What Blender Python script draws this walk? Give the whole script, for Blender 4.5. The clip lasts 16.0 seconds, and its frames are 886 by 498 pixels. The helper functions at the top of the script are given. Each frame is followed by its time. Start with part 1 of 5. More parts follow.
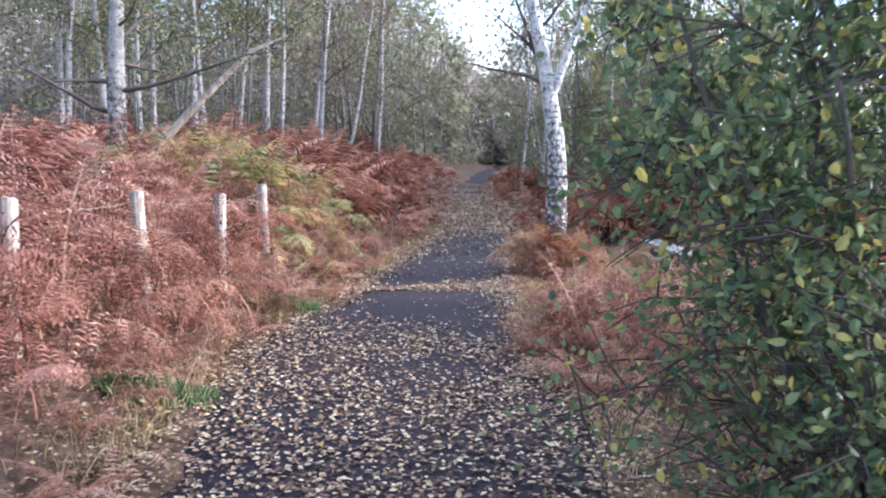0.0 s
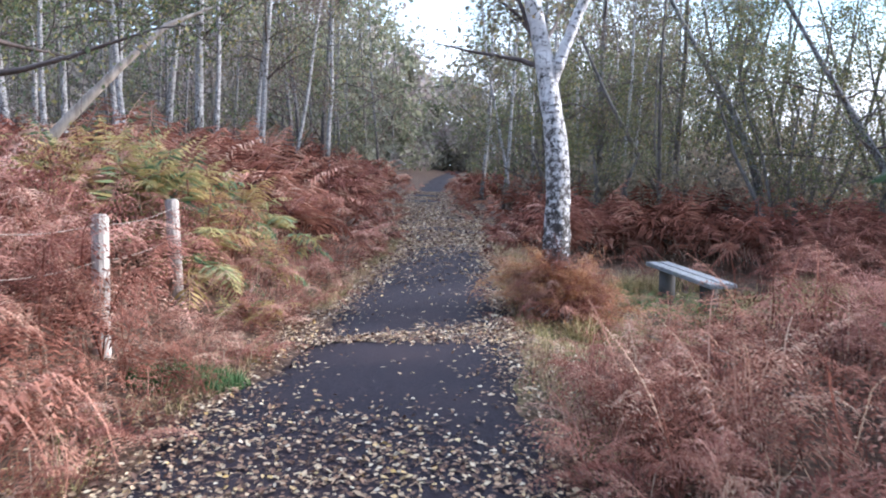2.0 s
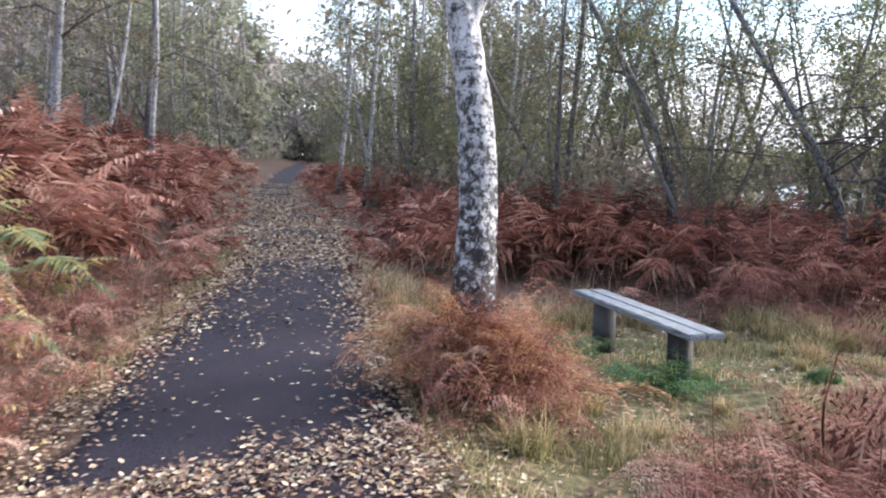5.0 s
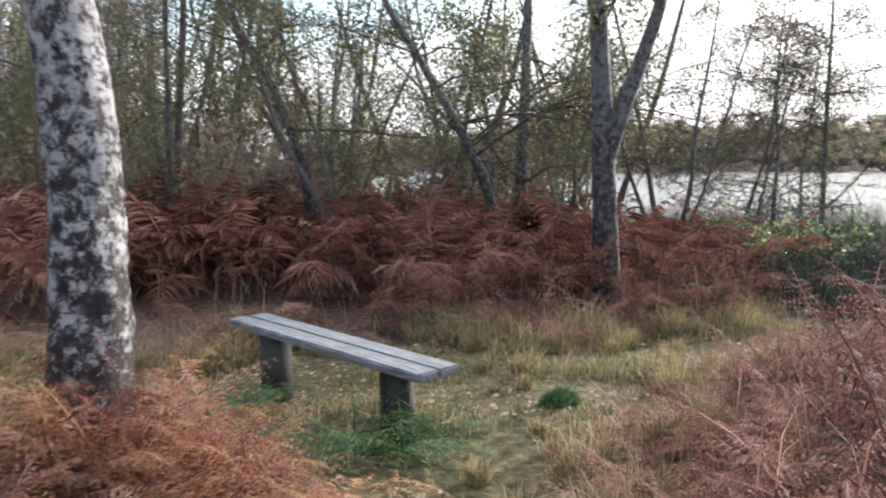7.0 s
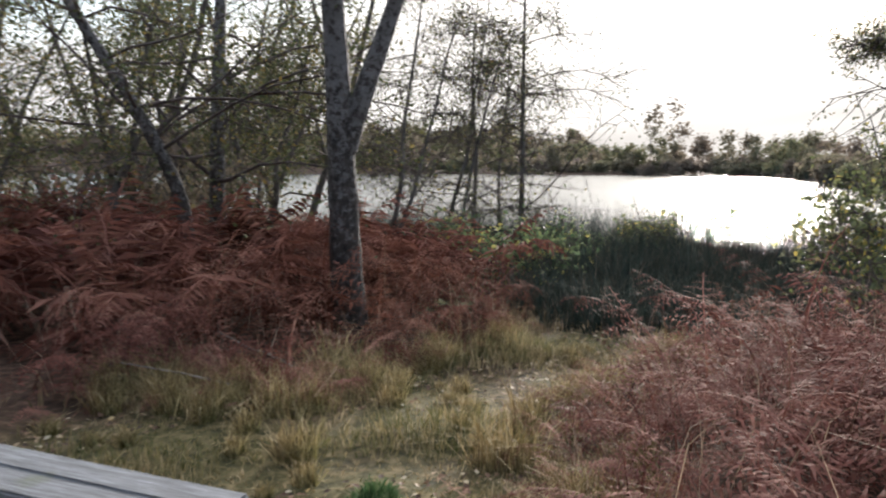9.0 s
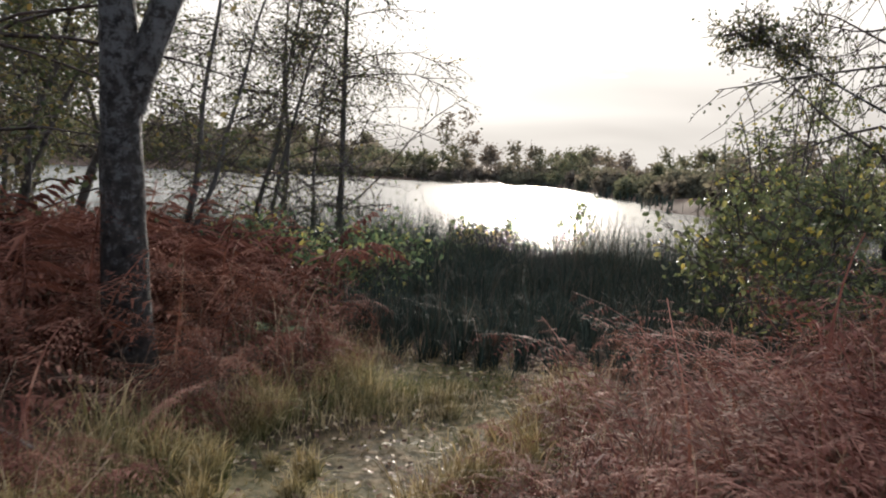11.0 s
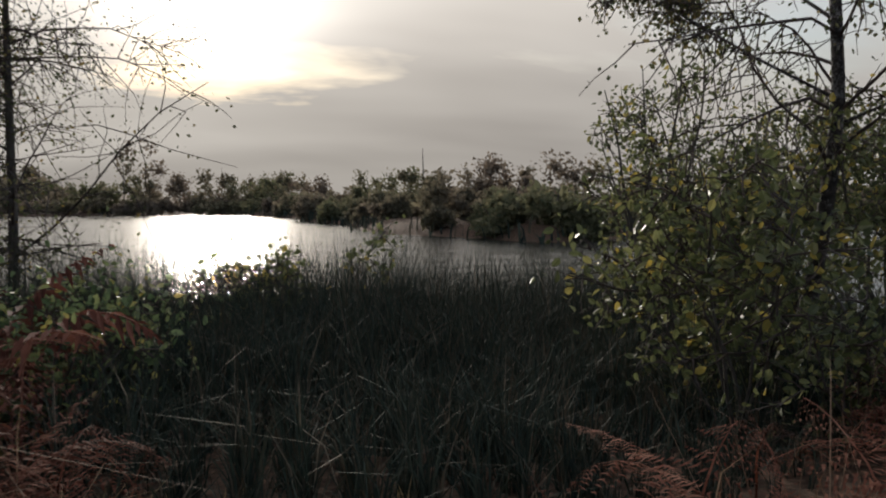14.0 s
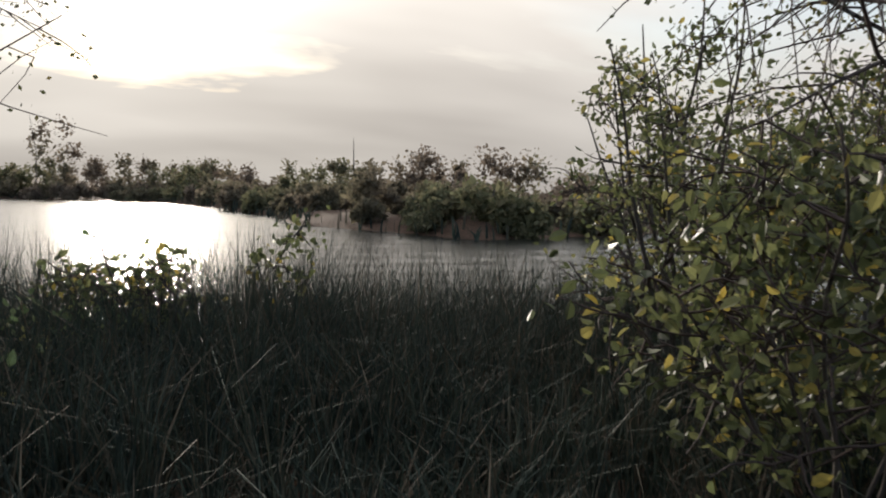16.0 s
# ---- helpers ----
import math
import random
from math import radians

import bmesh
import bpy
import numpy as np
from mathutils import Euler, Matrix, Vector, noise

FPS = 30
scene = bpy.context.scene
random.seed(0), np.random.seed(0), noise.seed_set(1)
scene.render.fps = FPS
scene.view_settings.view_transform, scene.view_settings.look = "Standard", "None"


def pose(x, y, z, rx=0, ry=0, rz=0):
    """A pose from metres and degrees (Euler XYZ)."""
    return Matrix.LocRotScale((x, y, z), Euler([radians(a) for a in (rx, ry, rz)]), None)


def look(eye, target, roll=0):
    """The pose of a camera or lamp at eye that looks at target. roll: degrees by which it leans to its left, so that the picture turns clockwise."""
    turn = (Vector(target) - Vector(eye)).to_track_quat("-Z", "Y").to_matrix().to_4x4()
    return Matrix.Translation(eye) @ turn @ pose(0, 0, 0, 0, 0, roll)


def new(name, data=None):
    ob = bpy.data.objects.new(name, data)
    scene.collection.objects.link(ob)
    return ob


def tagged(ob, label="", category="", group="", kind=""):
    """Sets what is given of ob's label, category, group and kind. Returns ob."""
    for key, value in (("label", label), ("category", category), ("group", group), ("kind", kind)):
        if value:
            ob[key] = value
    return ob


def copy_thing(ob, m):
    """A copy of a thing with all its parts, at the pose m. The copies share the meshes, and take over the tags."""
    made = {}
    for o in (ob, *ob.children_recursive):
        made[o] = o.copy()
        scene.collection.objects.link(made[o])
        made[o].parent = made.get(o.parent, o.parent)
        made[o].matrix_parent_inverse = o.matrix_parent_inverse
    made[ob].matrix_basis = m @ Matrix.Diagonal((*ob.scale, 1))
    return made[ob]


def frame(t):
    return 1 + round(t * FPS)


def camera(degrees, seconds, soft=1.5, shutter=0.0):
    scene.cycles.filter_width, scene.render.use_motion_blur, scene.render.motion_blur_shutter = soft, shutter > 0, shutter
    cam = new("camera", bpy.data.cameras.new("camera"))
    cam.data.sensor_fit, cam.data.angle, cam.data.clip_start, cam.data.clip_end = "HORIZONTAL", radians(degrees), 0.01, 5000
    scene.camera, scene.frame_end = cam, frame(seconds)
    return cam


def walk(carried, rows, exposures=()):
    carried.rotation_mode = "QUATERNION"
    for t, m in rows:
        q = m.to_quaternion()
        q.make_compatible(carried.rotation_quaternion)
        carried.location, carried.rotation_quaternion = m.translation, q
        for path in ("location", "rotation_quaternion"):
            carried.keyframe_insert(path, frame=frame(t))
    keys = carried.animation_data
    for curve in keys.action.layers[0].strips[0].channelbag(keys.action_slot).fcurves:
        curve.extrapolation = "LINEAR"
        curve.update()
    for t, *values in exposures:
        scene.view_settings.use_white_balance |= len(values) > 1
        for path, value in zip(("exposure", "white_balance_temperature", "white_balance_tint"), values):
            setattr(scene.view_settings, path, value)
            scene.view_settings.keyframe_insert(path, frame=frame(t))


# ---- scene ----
cam = camera(57.0, 16.0, soft=2.0, shutter=0.35)
METRES, EYE, TILT, LEAN, TURN = 14.5, 1.45, -5.2, 0.0, 0.0
ROWS = [
    (0.0, 0.0, 0.0, 0.0, 0.0, 0.0, -0.0),
    (0.5, -0.0044, 0.0338, 0.0032, -0.96, -1.15, 0.13),
    (1.0, -0.0062, 0.0711, 0.0064, -0.91, -0.53, 0.0),
    (1.5, -0.0123, 0.1069, 0.0098, -1.3, -0.31, -2.2),
    (2.0, -0.0123, 0.1425, 0.0157, -3.48, 0.41, 0.33),
    (2.5, -0.0149, 0.1772, 0.0186, -3.33, -0.38, 0.25),
    (3.0, -0.0158, 0.2106, 0.024, -5.41, -2.13, 2.46),
    (3.5, -0.0132, 0.244, 0.0289, -8.3, -1.06, 1.46),
    (6.0, 0.0129, 0.4033, 0.0401, -25.32, 0.26, 2.78),
    (6.5, 0.0203, 0.4355, 0.0423, -35.36, -0.48, 3.87),
    (7.0, 0.0324, 0.4667, 0.0434, -41.4, -1.89, 4.36),
    (7.5, 0.0426, 0.4965, 0.045, -49.05, -2.64, 3.75),
    (8.0, 0.0549, 0.5228, 0.0463, -54.95, -3.17, 5.64),
    (8.5, 0.0711, 0.5458, 0.0489, -59.26, -3.26, 6.09),
    (9.0, 0.0897, 0.5666, 0.0504, -65.57, -3.8, 5.05),
    (11.5, 0.2143, 0.6386, 0.0443, -83.76, -3.88, 3.73),
    (12.0, 0.2433, 0.6505, 0.0433, -87.6, -2.76, 4.77),
    (12.5, 0.2702, 0.6614, 0.0438, -89.91, -2.28, 4.45),
    (13.0, 0.2989, 0.6721, 0.0435, -97.29, -3.15, 4.42),
    (13.5, 0.3298, 0.6793, 0.0424, -100.72, -3.5, 5.81),
    (14.0, 0.359, 0.6863, 0.0432, -101.62, -4.43, 5.71),
    (14.5, 0.3848, 0.6848, 0.0452, -105.52, -5.7, 4.93),
    (15.0, 0.4134, 0.6772, 0.0436, -107.31, -5.55, 4.07),
    (15.5, 0.4423, 0.6737, 0.041, -107.34, -5.77, 4.52),
    (16.0, 0.4669, 0.6679, 0.039, -106.5, -5.24, 3.92),
]
EXPOSURES = [(0.0, 2.4, 5400, 13), (1.5, 2.2, 5350, 12), (3.5, 2.35, 5400, 13), (6.5, 2.15, 5900, 11), (9.0, 1.4, 6200, 10), (11.5, 0.8, 6400, 10), (12.5, 0.08, 6500, 10), (13.7, -0.05, 6500, 10), (16.0, 0.5, 6500, 10)]
walk(cam, [(t, pose(0, 0, EYE, TILT, LEAN, TURN) @ pose(METRES * x, METRES * y, METRES * z, 90 + pitch, roll, yaw)) for t, x, y, z, yaw, pitch, roll in ROWS], EXPOSURES)

# ---- light: a low autumn sun behind thin cloud over the lake ----
SUN_EL, SUN_AZ = 13.0, 86.0          # degrees above the horizon; clockwise from +y
SUN_DIR = Vector((math.cos(radians(SUN_EL)) * math.sin(radians(SUN_AZ)), math.cos(radians(SUN_EL)) * math.cos(radians(SUN_AZ)), math.sin(radians(SUN_EL))))
sun_data = bpy.data.lights.new("sun", "SUN")
sun_data.energy, sun_data.angle, sun_data.color = 2.4, radians(5.0), (1.0, 0.9, 0.78)
sun = new("sun", sun_data)
sun.matrix_world = look((60, 10, 20), Vector((60, 10, 20)) - SUN_DIR)


def build_world():
    w = bpy.data.worlds.new("world")
    scene.world = w
    w.use_nodes = True
    nt = w.node_tree
    nt.nodes.clear()
    N, Lk = nt.nodes.new, nt.links.new
    out, bg = N("ShaderNodeOutputWorld"), N("ShaderNodeBackground")
    sky = N("ShaderNodeTexSky")
    sky.sky_type, sky.sun_disc = "NISHITA", False
    sky.sun_elevation, sky.sun_rotation = radians(SUN_EL), radians(SUN_AZ)
    co = N("ShaderNodeTexCoord")
    sep = N("ShaderNodeSeparateXYZ")
    Lk(co.outputs["Generated"], sep.inputs[0])
    # a flat cloud layer: the direction projected on a plane overhead
    add = N("ShaderNodeMath"); add.operation = "ADD"; add.inputs[1].default_value = 0.30
    mx = N("ShaderNodeMath"); mx.operation = "MAXIMUM"; mx.inputs[1].default_value = 0.0
    Lk(sep.outputs[2], mx.inputs[0]); Lk(mx.outputs[0], add.inputs[0])
    div = N("ShaderNodeVectorMath"); div.operation = "DIVIDE"
    comb = N("ShaderNodeCombineXYZ")
    for k in range(3):
        Lk(add.outputs[0], comb.inputs[k])
    Lk(co.outputs["Generated"], div.inputs[0]); Lk(comb.outputs[0], div.inputs[1])
    mp = N("ShaderNodeMapping"); mp.inputs["Scale"].default_value = (1.0, 0.4, 0.0); mp.inputs["Location"].default_value = (2.1, 1.4, 0)
    Lk(div.outputs[0], mp.inputs[0])
    n1 = N("ShaderNodeTexNoise"); n1.inputs["Scale"].default_value = 0.9; n1.inputs["Detail"].default_value = 7; n1.inputs["Roughness"].default_value = 0.52
    Lk(mp.outputs[0], n1.inputs["Vector"])
    cover = N("ShaderNodeMapRange"); cover.inputs[1].default_value = 0.36; cover.inputs[2].default_value = 0.58
    low = N("ShaderNodeMapRange")
    for k, v in ((1, 0.0), (2, 0.2), (3, 0.3), (4, 0.0)):
        low.inputs[k].default_value = v
    Lk(sep.outputs[2], low.inputs[0])
    thick = N("ShaderNodeMath"); thick.operation = "ADD"
    Lk(n1.outputs["Fac"], thick.inputs[0]); Lk(low.outputs[0], thick.inputs[1])
    n2 = N("ShaderNodeTexNoise"); n2.inputs["Scale"].default_value = 1.5; n2.inputs["Detail"].default_value = 3
    Lk(mp.outputs[0], n2.inputs["Vector"])
    shade = N("ShaderNodeValToRGB")
    shade.color_ramp.elements[0].position, shade.color_ramp.elements[0].color = 0.32, (0.48, 0.48, 0.50, 1)
    shade.color_ramp.elements[1].position, shade.color_ramp.elements[1].color = 0.66, (0.70, 0.71, 0.74, 1)
    Lk(n2.outputs["Fac"], shade.inputs[0])
    # thin cloud glows round the hidden sun
    dot = N("ShaderNodeVectorMath"); dot.operation = "DOT_PRODUCT"; dot.inputs[1].default_value = SUN_DIR
    Lk(co.outputs["Generated"], dot.inputs[0])
    pos = N("ShaderNodeMath"); pos.operation = "MAXIMUM"; pos.inputs[1].default_value = 0.0
    Lk(dot.outputs["Value"], pos.inputs[0])
    # the cloud breaks up away from the sun
    away = N("ShaderNodeMapRange")
    for k, v in ((1, 0.95), (2, 0.80), (3, 0.06), (4, -0.08)):
        away.inputs[k].default_value = v
    Lk(pos.outputs[0], away.inputs[0])
    broken = N("ShaderNodeMath"); broken.operation = "ADD"
    Lk(thick.outputs[0], broken.inputs[0]); Lk(away.outputs[0], broken.inputs[1]); Lk(broken.outputs[0], cover.inputs[0])
    glow = None
    for power, amount in ((8.0, 0.2), (40.0, 0.5), (200.0, 1.9)):
        p = N("ShaderNodeMath"); p.operation = "POWER"; p.inputs[1].default_value = power
        m = N("ShaderNodeMath"); m.operation = "MULTIPLY_ADD"; m.inputs[1].default_value = amount; m.inputs[2].default_value = 0.0
        Lk(pos.outputs[0], p.inputs[0]); Lk(p.outputs[0], m.inputs[0])
        if glow:
            Lk(glow.outputs[0], m.inputs[2])
        glow = m
    # a bank of thicker cloud lies low over the far shore
    ragged = N("ShaderNodeMath"); ragged.operation = "MULTIPLY_ADD"; ragged.inputs[1].default_value = 0.05
    Lk(n2.outputs["Fac"], ragged.inputs[0]); Lk(sep.outputs[2], ragged.inputs[2])
    bank = N("ShaderNodeMapRange"); bank.interpolation_type = "SMOOTHSTEP"
    for k, v in ((1, 0.14), (2, 0.24), (3, 0.06), (4, 1.0)):
        bank.inputs[k].default_value = v
    Lk(ragged.outputs[0], bank.inputs[0])
    dim = N("ShaderNodeMath"); dim.operation = "MULTIPLY"
    Lk(glow.outputs[0], dim.inputs[0]); Lk(bank.outputs[0], dim.inputs[1])
    one = N("ShaderNodeMath"); one.operation = "ADD"; one.inputs[1].default_value = 1.0
    Lk(dim.outputs[0], one.inputs[0])
    warm = N("ShaderNodeMix"); warm.data_type = "RGBA"; warm.blend_type = "MULTIPLY"; warm.inputs[7].default_value = (1.0, 0.915, 0.79, 1)
    Lk(pos.outputs[0], warm.inputs[0]); Lk(shade.outputs[0], warm.inputs[6])
    cloud = N("ShaderNodeVectorMath"); cloud.operation = "SCALE"
    # an overcast sky is brighter overhead than at the horizon
    zen = N("ShaderNodeMath"); zen.operation = "MULTIPLY_ADD"; zen.inputs[1].default_value = 1.5; zen.inputs[2].default_value = 0.66
    Lk(mx.outputs[0], zen.inputs[0])
    lum = N("ShaderNodeMath"); lum.operation = "MULTIPLY"
    Lk(one.outputs[0], lum.inputs[0]); Lk(zen.outputs[0], lum.inputs[1])
    Lk(warm.outputs[2], cloud.inputs[0]); Lk(lum.outputs[0], cloud.inputs["Scale"])
    blue = N("ShaderNodeVectorMath"); blue.operation = "SCALE"; blue.inputs["Scale"].default_value = 0.12
    Lk(sky.outputs[0], blue.inputs[0])
    mix = N("ShaderNodeMix"); mix.data_type = "RGBA"
    Lk(cover.outputs[0], mix.inputs[0]); Lk(blue.outputs[0], mix.inputs[6]); Lk(cloud.outputs[0], mix.inputs[7])
    Lk(mix.outputs[2], bg.inputs[0])
    bg.inputs[1].default_value = 1.0
    Lk(bg.outputs[0], out.inputs[0])


build_world()


# ---- materials ----
def material(name, rough=0.8, spec=0.3):
    m = bpy.data.materials.new(name)
    m.use_nodes = True
    nt = m.node_tree
    b = nt.nodes["Principled BSDF"]
    b.inputs["Roughness"].default_value = rough
    b.inputs["Specular IOR Level"].default_value = spec
    return m, nt, b


def ramp(nt, source, stops):
    r = nt.nodes.new("ShaderNodeValToRGB")
    el = r.color_ramp.elements
    while len(el) < len(stops):
        el.new(0.5)
    for e, (p, c) in zip(el, stops):
        e.position, e.color = p, (*c, 1)
    nt.links.new(source, r.inputs[0])
    return r.outputs[0]


def noise_tex(nt, scale, detail=4, stretch=None, coords="Object", rough=0.55):
    co = nt.nodes.new("ShaderNodeTexCoord")
    src = co.outputs[coords]
    if stretch:
        mp = nt.nodes.new("ShaderNodeMapping")
        mp.inputs["Scale"].default_value = stretch
        nt.links.new(src, mp.inputs[0])
        src = mp.outputs[0]
    n = nt.nodes.new("ShaderNodeTexNoise")
    n.inputs["Scale"].default_value, n.inputs["Detail"].default_value, n.inputs["Roughness"].default_value = scale, detail, rough
    nt.links.new(src, n.inputs["Vector"])
    return n.outputs["Fac"]


def mixed(nt, fac, a, b, mode="MIX"):
    m = nt.nodes.new("ShaderNodeMix")
    m.data_type, m.blend_type = "RGBA", mode
    for k, v in ((0, fac), (6, a), (7, b)):
        if isinstance(v, (int, float)):
            m.inputs[k].default_value = v
        elif isinstance(v, tuple):
            m.inputs[k].default_value = (*v, 1)
        else:
            nt.links.new(v, m.inputs[k])
    return m.outputs[2]


def spread(nt, source, lo, hi):
    r = nt.nodes.new("ShaderNodeMapRange")
    r.inputs[1].default_value, r.inputs[2].default_value = lo, hi
    nt.links.new(source, r.inputs[0])
    return r.outputs[0]


def bump(nt, b, source, strength=0.4, distance=0.02):
    n = nt.nodes.new("ShaderNodeBump")
    n.inputs["Strength"].default_value, n.inputs["Distance"].default_value = strength, distance
    nt.links.new(source, n.inputs["Height"])
    nt.links.new(n.outputs[0], b.inputs["Normal"])


def leafy(name, stops, stops2=None, patch=0.5, rough=0.65, through_light=0.35, spec=0.25, tone="", tint=None):
    """Thin plant matter: each leaf has its own tone, patches differ, and light comes through."""
    m, nt, b = material(name, rough, spec)
    g = nt.nodes.new("ShaderNodeNewGeometry")
    pick = g.outputs["Random Per Island"]
    if tone:
        if tone == "object":
            o = nt.nodes.new("ShaderNodeObjectInfo"); own = o.outputs["Random"]
        else:
            o = nt.nodes.new("ShaderNodeAttribute"); o.attribute_name = tone; own = o.outputs["Fac"]
        k = nt.nodes.new("ShaderNodeMath"); k.operation = "MULTIPLY"; k.inputs[1].default_value = 0.3
        q = nt.nodes.new("ShaderNodeMath"); q.operation = "MULTIPLY_ADD"; q.inputs[1].default_value = 0.7
        nt.links.new(pick, k.inputs[0]); nt.links.new(own, q.inputs[0]); nt.links.new(k.outputs[0], q.inputs[2])
        pick = q.outputs[0]
    col = ramp(nt, pick, stops)
    if tint:
        o = nt.nodes.new("ShaderNodeObjectInfo")
        col = mixed(nt, spread(nt, o.outputs["Random"], 0.55, 0.95), col, tint)
    if stops2:
        other = ramp(nt, pick, stops2)
        col = mixed(nt, spread(nt, noise_tex(nt, patch, 3), 0.42, 0.58), col, other)
    grain = noise_tex(nt, 30.0, 2)
    col = mixed(nt, 0.5, col, ramp(nt, grain, ((0.3, (0.55, 0.55, 0.55)), (0.7, (1, 1, 1)))), "MULTIPLY")
    nt.links.new(col, b.inputs["Base Color"])
    tr = nt.nodes.new("ShaderNodeBsdfTranslucent")
    nt.links.new(col, tr.inputs[0])
    mx = nt.nodes.new("ShaderNodeMixShader")
    mx.inputs[0].default_value = through_light
    nt.links.new(b.outputs[0], mx.inputs[1]); nt.links.new(tr.outputs[0], mx.inputs[2])
    nt.links.new(mx.outputs[0], nt.nodes["Material Output"].inputs[0])
    return m


BROWNS = ((0.0, (0.030, 0.012, 0.009)), (0.2, (0.12, 0.042, 0.026)), (0.5, (0.33, 0.14, 0.095)), (0.72, (0.46, 0.245, 0.17)), (0.88, (0.57, 0.38, 0.27)), (1.0, (0.72, 0.55, 0.38)))
PINKS = ((0.0, (0.07, 0.026, 0.022)), (0.3, (0.24, 0.095, 0.072)), (0.65, (0.48, 0.245, 0.185)), (1.0, (0.74, 0.54, 0.42)))
BRACKEN = leafy("bracken", BROWNS, PINKS, 0.35, 0.75, 0.28, 0.1, tone="tone")
BRACKEN_ONE = leafy("bracken_plant", BROWNS, PINKS, 0.35, 0.75, 0.28, 0.1, tone="object")
GOLD = leafy("golden_bracken", ((0.0, (0.20, 0.07, 0.03)), (0.5, (0.42, 0.18, 0.075)), (1.0, (0.58, 0.37, 0.18))))
FERN_GREEN = leafy("green_fern", ((0.0, (0.05, 0.12, 0.07)), (0.12, (0.16, 0.24, 0.12)), (0.28, (0.46, 0.39, 0.15)), (0.7, (0.64, 0.48, 0.20)), (1.0, (0.50, 0.24, 0.12))),
                   ((0.0, (0.06, 0.14, 0.08)), (0.25, (0.20, 0.28, 0.15)), (0.5, (0.54, 0.48, 0.22)), (1.0, (0.56, 0.32, 0.15))), 1.6, tone="tone")
STRAW = leafy("straw", ((0.0, (0.08, 0.045, 0.035)), (0.6, (0.26, 0.16, 0.105)), (1.0, (0.55, 0.42, 0.30))))
GRASS = leafy("grass", ((0.0, (0.13, 0.10, 0.05)), (0.3, (0.33, 0.25, 0.13)), (0.7, (0.56, 0.42, 0.25)), (1.0, (0.70, 0.55, 0.35))),
              ((0.0, (0.07, 0.09, 0.03)), (0.5, (0.24, 0.22, 0.09)), (1.0, (0.52, 0.40, 0.21))), 1.3)
RUSH = leafy("rush", ((0.0, (0.028, 0.040, 0.036)), (0.6, (0.065, 0.086, 0.066)), (0.85, (0.10, 0.088, 0.064)), (0.98, (0.16, 0.13, 0.095)), (1.0, (0.34, 0.28, 0.21))), None, 0.5, 0.7, 0.12, 0.1)
HEATHER = leafy("heather", ((0.0, (0.04, 0.085, 0.03)), (0.6, (0.09, 0.17, 0.06)), (1.0, (0.24, 0.28, 0.14))))
TUSSOCK = leafy("straw_grass", ((0.0, (0.14, 0.10, 0.045)), (0.4, (0.36, 0.26, 0.12)), (0.8, (0.56, 0.42, 0.22)), (1.0, (0.68, 0.55, 0.34))), ((0.0, (0.08, 0.10, 0.03)), (0.5, (0.24, 0.23, 0.09)), (1.0, (0.5, 0.42, 0.2))), 0.8)
LITTER = leafy("leaf_litter", ((0.0, (0.045, 0.025, 0.02)), (0.35, (0.16, 0.085, 0.055)), (0.62, (0.33, 0.20, 0.12)), (0.82, (0.56, 0.42, 0.26)), (0.93, (0.66, 0.56, 0.40)), (1.0, (0.62, 0.40, 0.12))), None, 0.5, 0.55, 0.1)
BIRCH_LEAF = leafy("birch_leaf", ((0.0, (0.06, 0.09, 0.045)), (0.5, (0.125, 0.15, 0.07)), (0.85, (0.22, 0.215, 0.09)), (1.0, (0.38, 0.29, 0.11))), None, 0.3, 0.5, 0.45, tint=(0.19, 0.135, 0.11))
OLIVE_LEAF = leafy("willow_leaf", ((0.0, (0.06, 0.075, 0.035)), (0.5, (0.125, 0.14, 0.06)), (0.9, (0.22, 0.19, 0.085)), (1.0, (0.35, 0.24, 0.07))), None, 0.3, 0.5, 0.35)
BUSH_LEAF = leafy("bush_leaf", ((0.0, (0.06, 0.10, 0.05)), (0.45, (0.14, 0.20, 0.095)), (0.86, (0.26, 0.30, 0.13)), (1.0, (0.56, 0.46, 0.12))), None, 0.4, 0.42, 0.5, 0.4)
ALDER_LEAF = leafy("alder_leaf", ((0.0, (0.07, 0.085, 0.04)), (0.5, (0.14, 0.165, 0.07)), (0.88, (0.25, 0.26, 0.11)), (1.0, (0.55, 0.42, 0.09))), None, 0.4, 0.4, 0.5, 0.45)
# the leaf colour is paled to carry the aerial haze over the lake
FAR_LEAF = leafy("hazed_woodland", ((0.0, (0.13, 0.14, 0.08)), (0.5, (0.20, 0.20, 0.115)), (1.0, (0.28, 0.25, 0.15))),
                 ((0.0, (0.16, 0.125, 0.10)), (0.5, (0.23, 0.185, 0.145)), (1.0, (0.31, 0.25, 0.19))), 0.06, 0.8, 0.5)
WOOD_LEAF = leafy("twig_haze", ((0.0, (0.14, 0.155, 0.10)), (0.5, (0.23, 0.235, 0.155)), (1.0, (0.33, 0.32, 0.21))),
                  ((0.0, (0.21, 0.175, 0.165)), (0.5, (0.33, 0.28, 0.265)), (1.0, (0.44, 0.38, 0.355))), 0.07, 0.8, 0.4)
FERN_DEEP = leafy("deep_green_fern", ((0.0, (0.025, 0.07, 0.02)), (0.6, (0.06, 0.14, 0.045)), (1.0, (0.22, 0.26, 0.07))))


